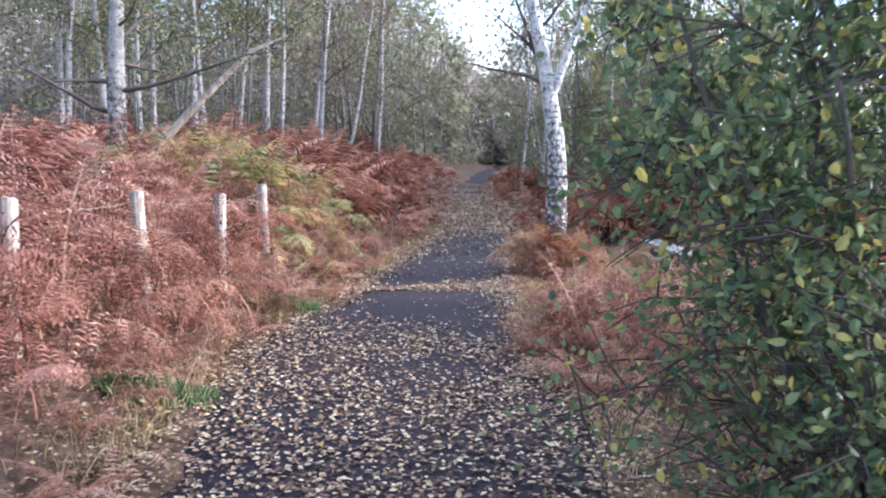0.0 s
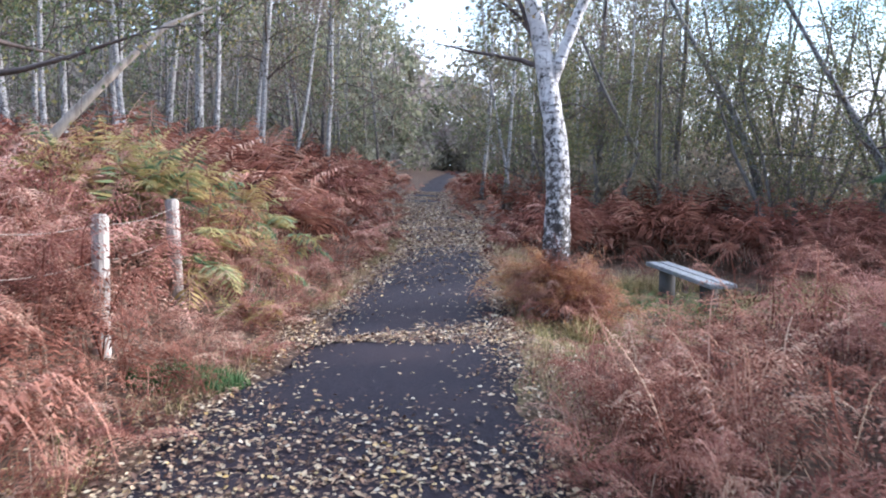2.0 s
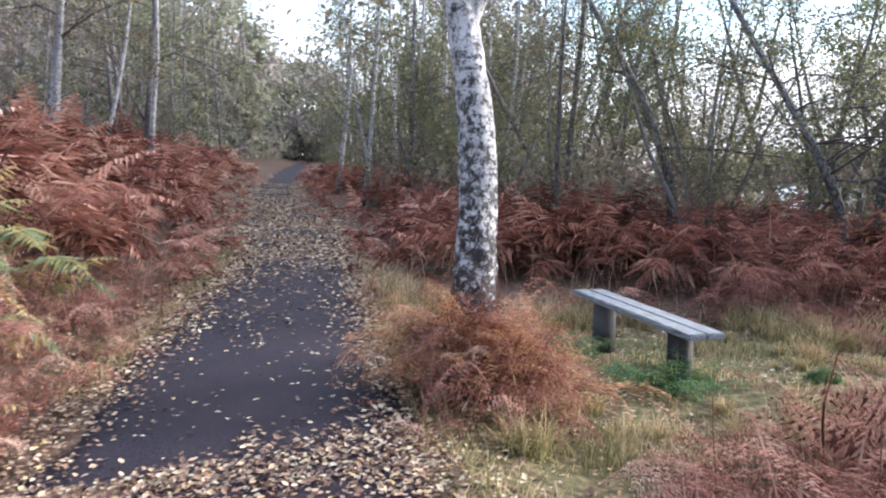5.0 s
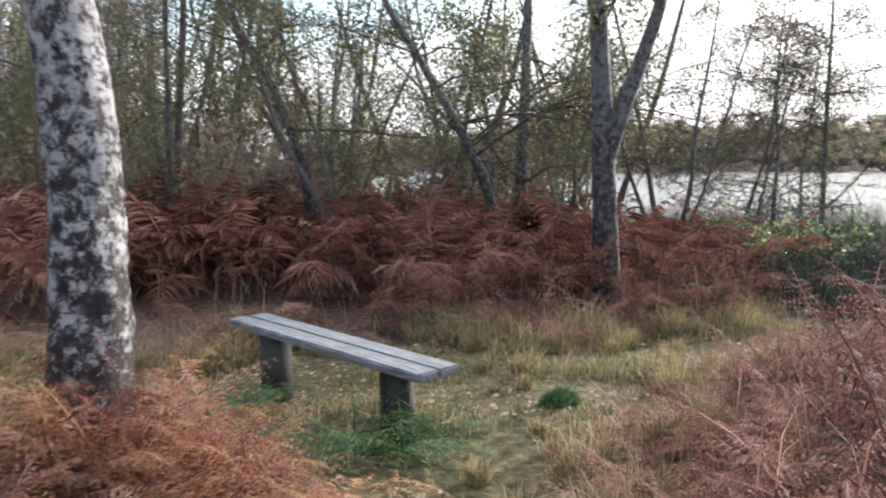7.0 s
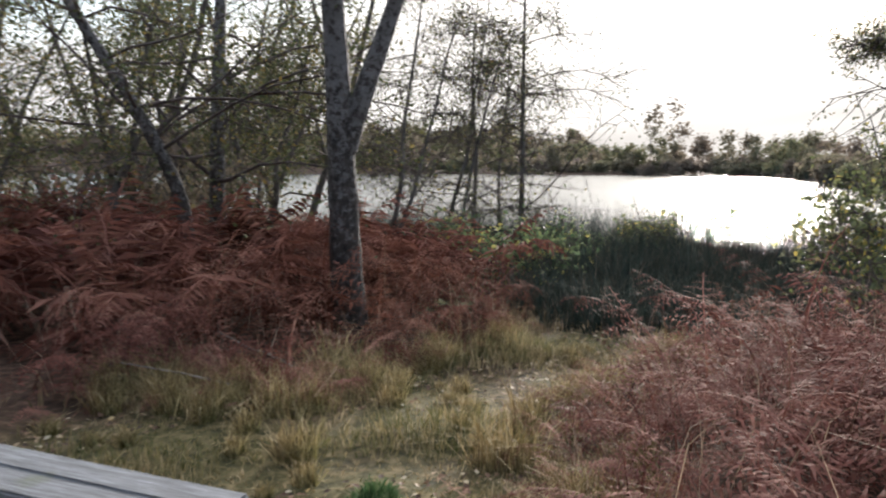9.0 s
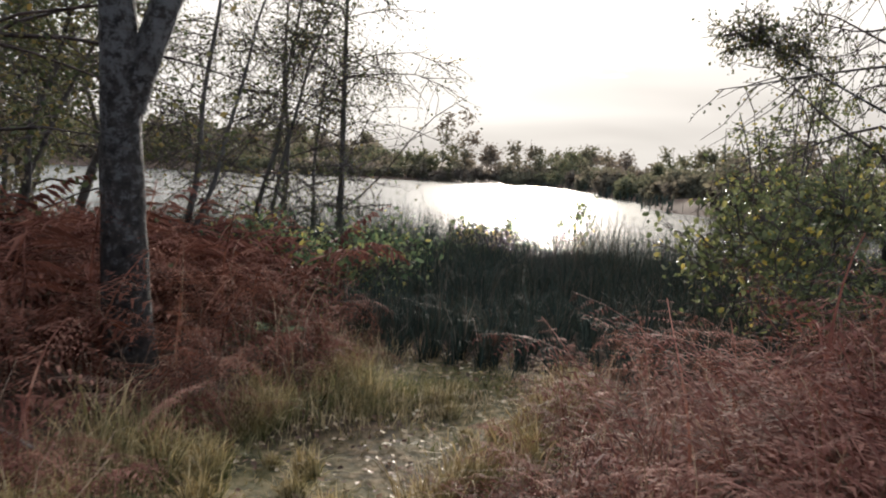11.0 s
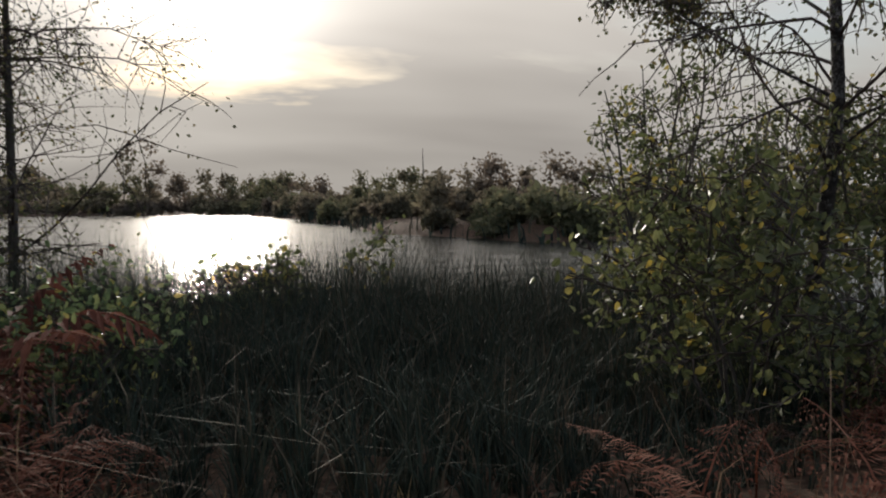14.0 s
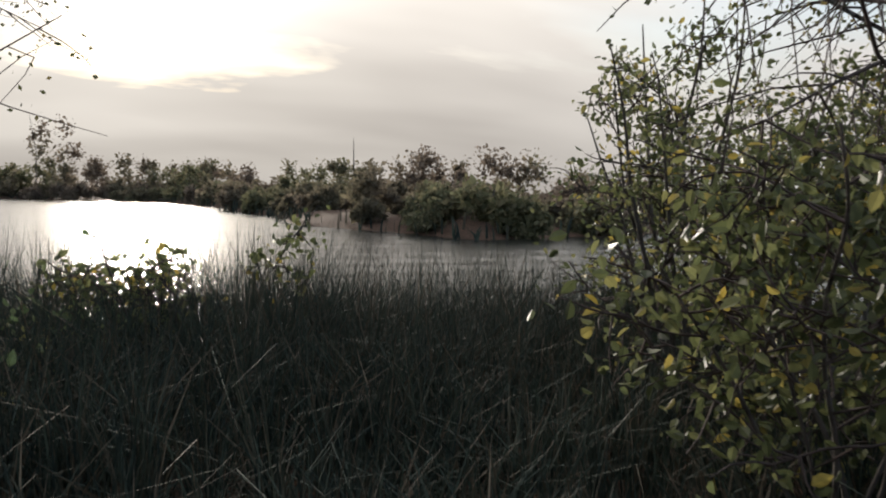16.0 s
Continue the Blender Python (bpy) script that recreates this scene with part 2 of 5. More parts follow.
def bark_birch(name, dark, reach=2.0, pale=1.0):
    """White birch bark: fine cross lines, black fissured plates that spread towards the foot."""
    m, nt, b = material(name, 0.7, 0.3)
    white = ramp(nt, noise_tex(nt, 3.0, 4, (1, 1, 2.5)), ((0.25, (0.46 * pale, 0.42 * pale, 0.40 * pale)), (0.55, (0.76 * pale, 0.73 * pale, 0.72 * pale)), (0.8, (0.86 * pale, 0.84 * pale, 0.84 * pale))))
    lines = noise_tex(nt, 9.0, 5, (1.0, 1.0, 8.0), rough=0.65)
    col = mixed(nt, spread(nt, lines, 0.57, 0.67), white, (0.16, 0.13, 0.12))
    patch = noise_tex(nt, 15.0, 9, (1.3, 1.3, 1.15), rough=0.8)
    co = nt.nodes.new("ShaderNodeTexCoord"); sep = nt.nodes.new("ShaderNodeSeparateXYZ")
    nt.links.new(co.outputs["Object"], sep.inputs[0])
    foot_ = spread(nt, sep.outputs[2], reach, 0.1)
    su = nt.nodes.new("ShaderNodeMath"); su.operation = "MULTIPLY_ADD"; su.inputs[1].default_value = 0.15
    nt.links.new(foot_, su.inputs[0]); nt.links.new(patch, su.inputs[2])
    rough = ramp(nt, noise_tex(nt, 24.0, 5), ((0.3, (0.018, 0.015, 0.014)), (0.6, (0.075, 0.062, 0.055)), (0.75, (0.24, 0.21, 0.19))))
    col = mixed(nt, spread(nt, su.outputs[0], 0.61 - dark, 0.69 - dark), col, rough)
    nt.links.new(col, b.inputs["Base Color"])
    bump(nt, b, su.outputs[0], 1.0, 0.05)
    return m


def bark_plain(name, lo, hi):
    m, nt, b = material(name, 0.85, 0.2)
    n = noise_tex(nt, 9.0, 6, (2.0, 2.0, 0.5), rough=0.65)
    n2 = noise_tex(nt, 1.4, 3)
    col = mixed(nt, spread(nt, n, 0.35, 0.65), lo, hi)
    col = mixed(nt, spread(nt, n2, 0.45, 0.65), col, tuple(0.55 * v + 0.04 for v in hi))
    nt.links.new(col, b.inputs["Base Color"])
    bump(nt, b, n, 0.6, 0.02)
    return m


BARK_HERO = bark_birch("birch_bark", 0.085, 2.6)
BARK_BIRCH = bark_birch("young_birch_bark", 0.08, 2.0, 0.58)
BARK_GREY = bark_birch("grey_birch_bark", 0.14, 3.0, 0.5)
BARK_FAR = bark_birch("distant_birch_bark", 0.13, 3.0, 0.3)
BARK_FORK = bark_birch("smooth_grey_bark", 0.12, 2.2, 0.30)
BARK_DARK = bark_plain("dark_bark", (0.035, 0.03, 0.027), (0.16, 0.14, 0.125))
TWIG = bark_plain("twig_bark", (0.04, 0.03, 0.027), (0.12, 0.09, 0.08))
LEG_WOOD = bark_plain("dark_damp_timber", (0.022, 0.019, 0.016), (0.09, 0.075, 0.063))
DEADWOOD = bark_plain("dead_wood", (0.14, 0.11, 0.09), (0.40, 0.34, 0.29))


def wood_grey():
    m, nt, b = material("weathered_wood", 0.75, 0.3)
    n = noise_tex(nt, 6.0, 6, (14.0, 1.0, 14.0), rough=0.6)
    col = ramp(nt, n, ((0.25, (0.07, 0.067, 0.065)), (0.5, (0.19, 0.19, 0.195)), (0.75, (0.34, 0.35, 0.36))))
    moss = spread(nt, noise_tex(nt, 5.0, 4), 0.58, 0.72)
    col = mixed(nt, moss, col, (0.16, 0.17, 0.12))
    nt.links.new(col, b.inputs["Base Color"])
    bump(nt, b, n, 0.4, 0.006)
    return m


WOOD_GREY = wood_grey()
WOOD_POST = bark_plain("post_wood", (0.20, 0.17, 0.15), (0.46, 0.41, 0.37))


def ground_material():
    m, nt, b = material("woodland_soil", 0.9, 0.2)
    n = noise_tex(nt, 14.0, 6)
    big = noise_tex(nt, 0.7, 4)
    soil = ramp(nt, n, ((0.3, (0.035, 0.022, 0.016)), (0.5, (0.085, 0.052, 0.036)), (0.7, (0.19, 0.12, 0.08))))
    grass = ramp(nt, n, ((0.3, (0.035, 0.035, 0.015)), (0.5, (0.10, 0.085, 0.035)), (0.72, (0.24, 0.18, 0.09))))
    a = nt.nodes.new("ShaderNodeAttribute"); a.attribute_name = "turf"
    f = nt.nodes.new("ShaderNodeMath"); f.operation = "MULTIPLY"
    nt.links.new(a.outputs["Fac"], f.inputs[0]); nt.links.new(spread(nt, big, 0.3, 0.5), f.inputs[1])
    nt.links.new(mixed(nt, f.outputs[0], soil, grass), b.inputs["Base Color"])
    bump(nt, b, n, 0.8, 0.03)
    return m


GROUND = ground_material()


def path_material():
    m, nt, b = material("cinder_path", 0.8, 0.12)
    fine = noise_tex(nt, 90.0, 4)
    big = noise_tex(nt, 1.3, 4)
    col = ramp(nt, fine, ((0.3, (0.009, 0.0075, 0.011)), (0.55, (0.022, 0.018, 0.026)), (0.8, (0.07, 0.058, 0.072))))
    col = mixed(nt, spread(nt, big, 0.45, 0.75), col, (0.036, 0.026, 0.031))
    nt.links.new(col, b.inputs["Base Color"])
    bump(nt, b, fine, 0.7, 0.01)
    return m


PATH_MAT = path_material()


def water_material():
    m, nt, b = material("lake_water", 0.22, 1.0)
    b.inputs["Base Color"].default_value = (0.012, 0.014, 0.012, 1)
    b.inputs["IOR"].default_value = 1.4
    n = noise_tex(nt, 3.2, 3, (1.0, 1.8, 1.0))
    bump(nt, b, n, 0.8, 0.016)
    return m


WATER = water_material()


# ---- mesh helpers ----
rng = np.random.default_rng(7)


def raw_mesh(name, V, faces, mats, smooth=False, index=None):
    """A mesh from arrays of points and of three- or four-cornered faces."""
    me = bpy.data.meshes.new(name)
    V = np.asarray(V, dtype=np.float32)
    faces = [np.asarray(f, dtype=np.int32) for f in faces if len(f)]
    loops = np.concatenate([f.ravel() for f in faces])
    sizes = np.concatenate([np.full(len(f), f.shape[1], dtype=np.int32) for f in faces])
    starts = np.concatenate(([0], np.cumsum(sizes)[:-1])).astype(np.int32)
    me.vertices.add(len(V)); me.vertices.foreach_set("co", V.ravel())
    me.loops.add(len(loops)); me.loops.foreach_set("vertex_index", loops)
    me.polygons.add(len(sizes)); me.polygons.foreach_set("loop_start", starts)
    for mt in mats if isinstance(mats, (list, tuple)) else [mats]:
        me.materials.append(mt)
    if index is not None:
        me.polygons.foreach_set("material_index", np.asarray(index, dtype=np.int32))
    me.update(calc_edges=True)
    me.polygons.foreach_set("use_smooth", np.full(len(sizes), smooth, dtype=bool))
    return me


def arr_part(name, V, faces, mats, parent=None, smooth=False, label=""):
    ob = new(name, raw_mesh(name, V, faces, mats, smooth))
    if parent:
        ob.parent = parent
    return tagged(ob, label)


def part(name, bm, mat, parent=None, label="", smooth=False):
    me = bpy.data.meshes.new(name)
    for f in bm.faces:
        f.smooth = smooth
    bm.to_mesh(me); bm.free()
    me.materials.append(mat)
    ob = new(name, me)
    if parent:
        ob.parent = parent
    return tagged(ob, label)


class Soup:
    """Gathers pieces of mesh into one."""
    def __init__(self):
        self.V, self.T, self.Q, self.n = [], [], [], 0

    def add(self, V, T=None, Q=None):
        self.V.append(V)
        if T is not None and len(T):
            self.T.append(np.asarray(T) + self.n)
        if Q is not None and len(Q):
            self.Q.append(np.asarray(Q) + self.n)
        self.n += len(V)

    def arrays(self):
        V = np.concatenate(self.V) if self.V else np.zeros((0, 3))
        return V, [np.concatenate(x) for x in (self.T, self.Q) if x]


def tube(P, R, sides=6, wobble=0.0):
    P, R = np.asarray(P, float), np.asarray(R, float)
    n = len(P)
    T = np.gradient(P, axis=0)
    T /= np.linalg.norm(T, axis=1)[:, None] + 1e-9
    ref = np.where(np.abs(T[:, 2:3]) > 0.9, [[1.0, 0, 0]], [[0, 0, 1.0]])
    A = np.cross(T, ref[0] if np.abs(T[0, 2]) < 0.9 else np.array([1.0, 0.2, 0]))
    A /= np.linalg.norm(A, axis=1)[:, None] + 1e-9
    B = np.cross(T, A)
    a = np.linspace(0, 2 * np.pi, sides, endpoint=False)
    r = R[:, None] * (1 + wobble * rng.standard_normal((n, sides)))
    V = P[:, None] + r[..., None] * (np.cos(a)[None, :, None] * A[:, None] + np.sin(a)[None, :, None] * B[:, None])
    i, j = np.meshgrid(np.arange(n - 1), np.arange(sides), indexing="ij")
    k = (j + 1) % sides
    Q = np.stack((i * sides + j, i * sides + k, (i + 1) * sides + k, (i + 1) * sides + j), -1).reshape(-1, 4)
    return V.reshape(-1, 3), Q


def leaf_cloud(C, size, flat=0.0, hang=0.0):
    """A folded four-cornered leaf at every point of C."""
    n = len(C)
    size = np.broadcast_to(size, n) * rng.uniform(0.65, 1.3, n)
    D = rng.standard_normal((n, 3)); D[:, 2] = D[:, 2] * (1 - flat) - hang
    D /= np.linalg.norm(D, axis=1)[:, None]
    S = np.cross(D, rng.standard_normal((n, 3)) * (1 - flat) + np.array([0, 0, 1.0]) * flat)
    S /= np.linalg.norm(S, axis=1)[:, None] + 1e-9
    U = np.cross(S, D)
    s = size[:, None]
    V = np.stack((C, C + D * s * 0.45 + S * s * 0.33 + U * s * 0.08, C + D * s, C + D * s * 0.5 - S * s * 0.33 + U * s * 0.08), 1).reshape(-1, 3)
    b = (np.arange(n) * 4)[:, None]
    T = np.concatenate((b + [[0, 1, 2]], b + [[0, 2, 3]]))
    return V, T


def ovate_leaves(C, size, hang=0.3):
    """A pointed oval leaf, folded along its rib, at every point of C."""
    n = len(C)
    size = np.broadcast_to(size, n) * rng.uniform(0.6, 1.3, n)
    D = rng.standard_normal((n, 3)); D[:, 2] -= hang
    D /= np.linalg.norm(D, axis=1)[:, None]
    W = np.cross(D, rng.standard_normal((n, 3))); W /= np.linalg.norm(W, axis=1)[:, None] + 1e-9
    U = np.cross(W, D)
    s = size[:, None]
    V = np.stack([C + s * (D * a + W * b + U * c) for a, b, c in ((0, 0, 0), (0.25, 0.27, 0.07), (0.62, 0.25, 0.05), (1.0, 0, -0.1), (0.62, -0.25, 0.05), (0.25, -0.27, 0.07))], 1).reshape(-1, 3)
    o = (np.arange(n) * 6)[:, None]
    return V, np.concatenate((o + [[0, 1, 2]], o + [[0, 2, 3]], o + [[0, 3, 4]], o + [[0, 4, 5]]))


def blades(C, height, width, lean=0.35):
    """Grass blades: three faces each, bent over."""
    n = len(C)
    h = np.broadcast_to(height, n)[:, None]; w = np.broadcast_to(width, n)[:, None]
    a = rng.uniform(0, 2 * np.pi, n); d = np.stack((np.cos(a), np.sin(a), 0 * a), 1)
    b = a + rng.uniform(0, 2 * np.pi, n); s = np.stack((np.cos(b), np.sin(b), 0 * b), 1)
    k = (np.abs(rng.normal(0, lean, n)) + 0.05)[:, None]
    z = np.array([[0, 0, 1.0]])
    mid = C + h * (0.55 * z + 0.35 * k * d)
    tip = C + h * ((1 - 0.35 * np.minimum(k, 1.5)) * z + 1.1 * k * d)
    V = np.stack((C - s * w, C + s * w, mid + s * w * 0.8, mid - s * w * 0.8, tip), 1).reshape(-1, 3)
    o = (np.arange(n) * 5)[:, None]
    return V, np.concatenate((o + [[0, 1, 2]], o + [[0, 2, 3]], o + [[3, 2, 4]]))


def S(u):
    u = np.clip(u, 0, 1)
    return u * u * (3 - 2 * u)


# ---- the lie of the land ----
WATER_Z = -0.6


def path_x(y):
    return np.interp(y, (-12, 3, 5.0, 7.2, 9, 11.8, 14.5, 17, 30, 50, 90), (-0.2, -0.25, -0.36, -0.2, 0.02, 0.3, 0.6, 0.68, 0.85, 2.5, 7.0))


def path_half(y):
    return np.interp(y, (-12, 4, 6.0, 7.2, 12, 18, 30, 60), (0.95, 0.97, 0.93, 0.86, 0.78, 0.7, 0.55, 0.55))


def wave(x, y, f, k=0.0):
    return np.sin(f * x + 1.3 * k + 0.8 * np.sin(f * 0.7 * y + k)) * np.cos(f * 0.9 * y - 0.6 * k + 0.7 * np.sin(f * 0.6 * x - k))


def far_land(x, y):
    """Metres inside the land across the lake (negative: water)."""
    spit = np.minimum(np.interp(x, (37, 51, 91, 131, 160), (-0.3, 3.7, 7.5, 15, 30)) - y, (x - 37 + 0.6 * np.minimum(y + 0.3, 0)) * 0.8)
    shore = x - np.interp(y, (-200, 0, 15, 50, 100, 300), (131, 131, 131, 148, 158, 200))
    return np.maximum(spit, shore) + 1.2 * wave(x, y, 0.23, 1)


def height(x, y):
    x, y = np.asarray(x, float), np.asarray(y, float)
    base = np.interp(y, (-60, -10, 0, 6, 8.3, 14, 30, 50, 100, 400), (0.2, 0.2, 0.25, 0.31, 0.29, 0.40, 0.82, 1.5, 3.0, 4.0))
    off = x - path_x(y)
    amp = np.interp(y, (-10, 0, 5, 7, 9, 12, 20, 40), (0.2, 0.22, 0.34, 0.42, 0.76, 1.0, 0.9, 0.5))
    left = amp * S((-off - 0.75) / 2.6)
    drop = np.interp(y, (-5, 3, 6, 9, 12, 16, 24), (0.0, 0.05, 0.1, 0.27, 0.25, 0.05, 0.0)) * S((off - 0.7) / 1.7)
    land = base + left - drop
    land = land + (0.05 * wave(x, y, 1.1) + 0.02 * wave(x, y, 3.1, 2)) * S((np.abs(off) - 0.7) / 1.0)
    flat = np.interp(x, (7, 10, 14), (0.0, 1.0, 1.0))
    land = land * (1 - 0.7 * flat) - 0.12 * flat
    shore = 14.6 + 0.3 * np.maximum(y - 13, 0) + 0.5 * wave(x, y, 0.35, 3)
    bed = S((x - shore + 5) / 7.0)
    z = land * (1 - bed) - 1.7 * bed
    inside = far_land(x, y)
    hill = 7.0 * S((np.hypot(x - 330, y - 220) - 260) / -170)
    z = np.where(x > 25, np.maximum(z, np.clip(-1.7 + 0.35 * (inside + 3.2), -1.7, 0.1) + np.where(inside > 0, hill, 0)), z)
    return z


def graded(lo, a, b, hi, step, growth=1.16):
    mid = np.arange(a, b + 1e-6, step)
    out, s, v = [], step, mid[-1]
    while v < hi:
        s *= growth; v += s; out.append(v)
    back, s, v = [], step, mid[0]
    while v > lo:
        s *= growth; v -= s; back.append(v)
    return np.array(back[::-1] + list(mid) + out)


TRAIL = ((0.05, 5.9), (0.47, 6.8), (0.8, 7.6), (1.3, 8.25), (2.1, 8.8), (3.1, 9.28), (4.8, 9.87), (6.8, 9.75), (7.3, 9.75))


def capsule(x, y, a, b):
    ax, ay = a; bx, by = b
    u = np.clip(((x - ax) * (bx - ax) + (y - ay) * (by - ay)) / ((bx - ax) ** 2 + (by - ay) ** 2 + 1e-9), 0, 1)
    return np.hypot(x - ax - u * (bx - ax), y - ay - u * (by - ay))


def clearing(x, y):
    """Metres inside the trodden, grassy clearing (positive inside)."""
    d = np.full(np.shape(x), 9.0)
    for a, b, r in (((1.8, 9.0), (4.6, 10.0), 0.72), ((2.2, 10.4), (3.6, 10.9), 1.25), ((1.1, 11.2), (2.6, 11.4), 0.7), ((4.6, 10.0), (7.6, 9.9), 0.55), ((5.0, 10.15), (5.6, 10.1), 0.55)):
        d = np.minimum(d, capsule(x, y, a, b) - r)
    for a, b in zip(TRAIL[:-1], TRAIL[1:]):
        d = np.minimum(d, capsule(x, y, a, b) - 0.45)
    return -d + 0.12 * wave(x, y, 2.3, 5)


def rush_zone(x, y):
    """Metres inside the bed of rushes by the lake."""
    return np.minimum(np.minimum(x - 7.75 - 0.15 * np.abs(y - 9.6), 10.6 + 0.28 * (x - 7.5) - y), y - 8.5 + 0.25 * (x - 7.7) + 2.0 * np.maximum(x - 7.8, 0)) + 0.1 * wave(x, y, 2.0, 4)


def build_ground():
    X = graded(-700, -7, 15, 900, 0.16); Y = graded(-700, -3, 20, 900, 0.16)
    gx, gy = np.meshgrid(X, Y, indexing="ij")
    z = height(gx, gy)
    on = np.abs(gx - path_x(gy)) < path_half(gy) - 0.12
    z = np.where(on & (gy < 60), z - 0.03, z)
    V = np.stack((gx, gy, z), -1).reshape(-1, 3)
    n, k = gx.shape
    i, j = np.meshgrid(np.arange(n - 1), np.arange(k - 1), indexing="ij")
    Q = np.stack((i * k + j, (i + 1) * k + j, (i + 1) * k + j + 1, i * k + j + 1), -1).reshape(-1, 4)
    ob = tagged(new("ground", raw_mesh("ground", V, [Q], GROUND, True)), "brown woodland soil with leaf litter and worn turf", "ground", kind="structure")
    at = ob.data.attributes.new("turf", "FLOAT", "POINT")
    at.data.foreach_set("value", np.clip(clearing(gx, gy) / 0.4 + 0.4, 0, 1).ravel().astype(np.float32))
    # the path: a low crowned strip with ragged edges
    Y = np.concatenate((np.arange(-11, 22, 0.12), np.arange(22, 75, 0.5)))
    u = np.linspace(-1, 1, 13)
    hw = path_half(Y) + 0.11 * np.sin(1.3 * Y + 0.6) + 0.06 * np.sin(3.1 * Y + 1) + 0.035 * np.sin(7.7 * Y)
    hw2 = path_half(Y) + 0.13 * np.sin(1.45 * Y + 2.2) + 0.07 * np.sin(3.6 * Y) + 0.035 * np.sin(8.9 * Y)
    px = path_x(Y)[:, None] + np.where(u < 0, u * hw[:, None], u * hw2[:, None])
    py = np.repeat(Y[:, None], 13, 1)
    pz = height(px, py) + 0.018 * (1 - np.abs(u) ** 3)[None, :] - 0.03 * (np.abs(u) > 0.95)[None, :] + 0.004
    V = np.stack((px, py, pz), -1).reshape(-1, 3)
    i, j = np.meshgrid(np.arange(len(Y) - 1), np.arange(12), indexing="ij")
    Q = np.stack((i * 13 + j, i * 13 + j + 1, (i + 1) * 13 + j + 1, (i + 1) * 13 + j), -1).reshape(-1, 4)
    p = tagged(new("path", raw_mesh("path", V, [Q], PATH_MAT, True)), "dark damp cinder footpath strewn with fallen leaves", "path", kind="structure")
    # the lake
    X = graded(9.5, 11, 62, 700, 0.3, 1.14); Y = graded(-500, -14, 52, 700, 0.36, 1.14)
    gx, gy = np.meshgrid(X, Y, indexing="ij")
    wz = np.zeros_like(gx)
    for kx, ky, length, amp, ph in ((1.0, 0.22, 1.9, 0.009, 0.3), (0.85, -0.5, 1.35, 0.007, 1.9), (1.0, 0.05, 2.7, 0.009, 4.1), (0.6, 0.8, 1.6, 0.006, 2.2)):
        wz += amp * np.sin(2 * np.pi / length * (kx * gx + ky * gy) + ph + 0.9 * wave(gx, gy, 0.31, ph))
    fade = S((gx - 10) / 4) * (1 - S((gx - 58) / 20)) * (1 - S((np.abs(gy - 19) - 30) / 8))
    wv = np.stack((gx, gy, WATER_Z + wz * fade), -1).reshape(-1, 3)
    n, k = gx.shape
    i, j = np.meshgrid(np.arange(n - 1), np.arange(k - 1), indexing="ij")
    wq = np.stack((i * k + j, (i + 1) * k + j, (i + 1) * k + j + 1, i * k + j + 1), -1).reshape(-1, 4)
    tagged(arr_part("water", wv, [wq], WATER, None, True), "pale rippled lake reflecting the bright sky", "lake", kind="structure")
    return p


path_ob = build_ground()


# ---- trees ----
def wander(p0, d0, length, n, rngl, bend=0.15, lift=0.0):
    """A crooked line from p0 along d0."""
    P = [np.array(p0, float)]
    d = np.array(d0, float); d /= np.linalg.norm(d)
    for _ in range(n - 1):
        d = d + rngl.standard_normal(3) * bend + np.array([0, 0, lift])
        d /= np.linalg.norm(d)
        P.append(P[-1] + d * length / (n - 1))
    return np.array(P)


def along(P, s):
    f = s * (len(P) - 1); i = min(int(f), len(P) - 2); f -= i
    return P[i] * (1 - f) + P[i + 1] * f


def branch_out(trunks, rngl, limbs, spread_len, low, up, twigs, leaves, droop, leaf, clump=0.10, side=4, ovate=False):
    """Limbs, twigs and leaves for a set of stems (line, radii)."""
    wood, spots = Soup(), []
    for P, R in trunks:
        H = np.linalg.norm(P[-1] - P[0])
        for _ in range(limbs):
            s = rngl.uniform(low, 0.97)
            p = along(P, s); r = np.interp(s, np.linspace(0, 1, len(R)), R)
            a = rngl.uniform(0, 2 * np.pi); e = radians(rngl.uniform(*up))
            L = spread_len * H * (1.1 - 0.75 * s) * rngl.uniform(0.6, 1.2)
            B = wander(p, (math.cos(a) * math.cos(e), math.sin(a) * math.cos(e), math.sin(e)), L, 6, rngl, 0.16, -0.02 - droop * 0.06)
            wood.add(*_vq(tube(B, np.linspace(max(0.33 * r, 0.005), 0.0035, 6), side)))
            for _ in range(twigs):
                q = along(B, rngl.uniform(0.2, 1.0))
                d = rngl.standard_normal(3) + (B[-1] - B[0]) / (L + 1e-6) * 1.0; d[2] -= droop
                TL = L * rngl.uniform(0.15, 0.4) + 0.1
                W = wander(q, d, TL, 4, rngl, 0.2, -droop * 0.2)
                wood.add(*_vq(tube(W, np.linspace(0.0055, 0.002, 4), 3)))
                u = rngl.uniform(0.15, 1.0, leaves)
                k = np.minimum((u * 3).astype(int), 2); f = (u * 3 - k)[:, None]
                spots.append(W[k] * (1 - f) + W[k + 1] * f + rngl.normal(0, clump, (leaves, 3)))
    C = np.concatenate(spots) if spots else np.zeros((0, 3))
    return wood, (ovate_leaves(C, leaf) if ovate else leaf_cloud(C, leaf, hang=0.3))


def _vq(vq):
    return vq[0], None, vq[1]


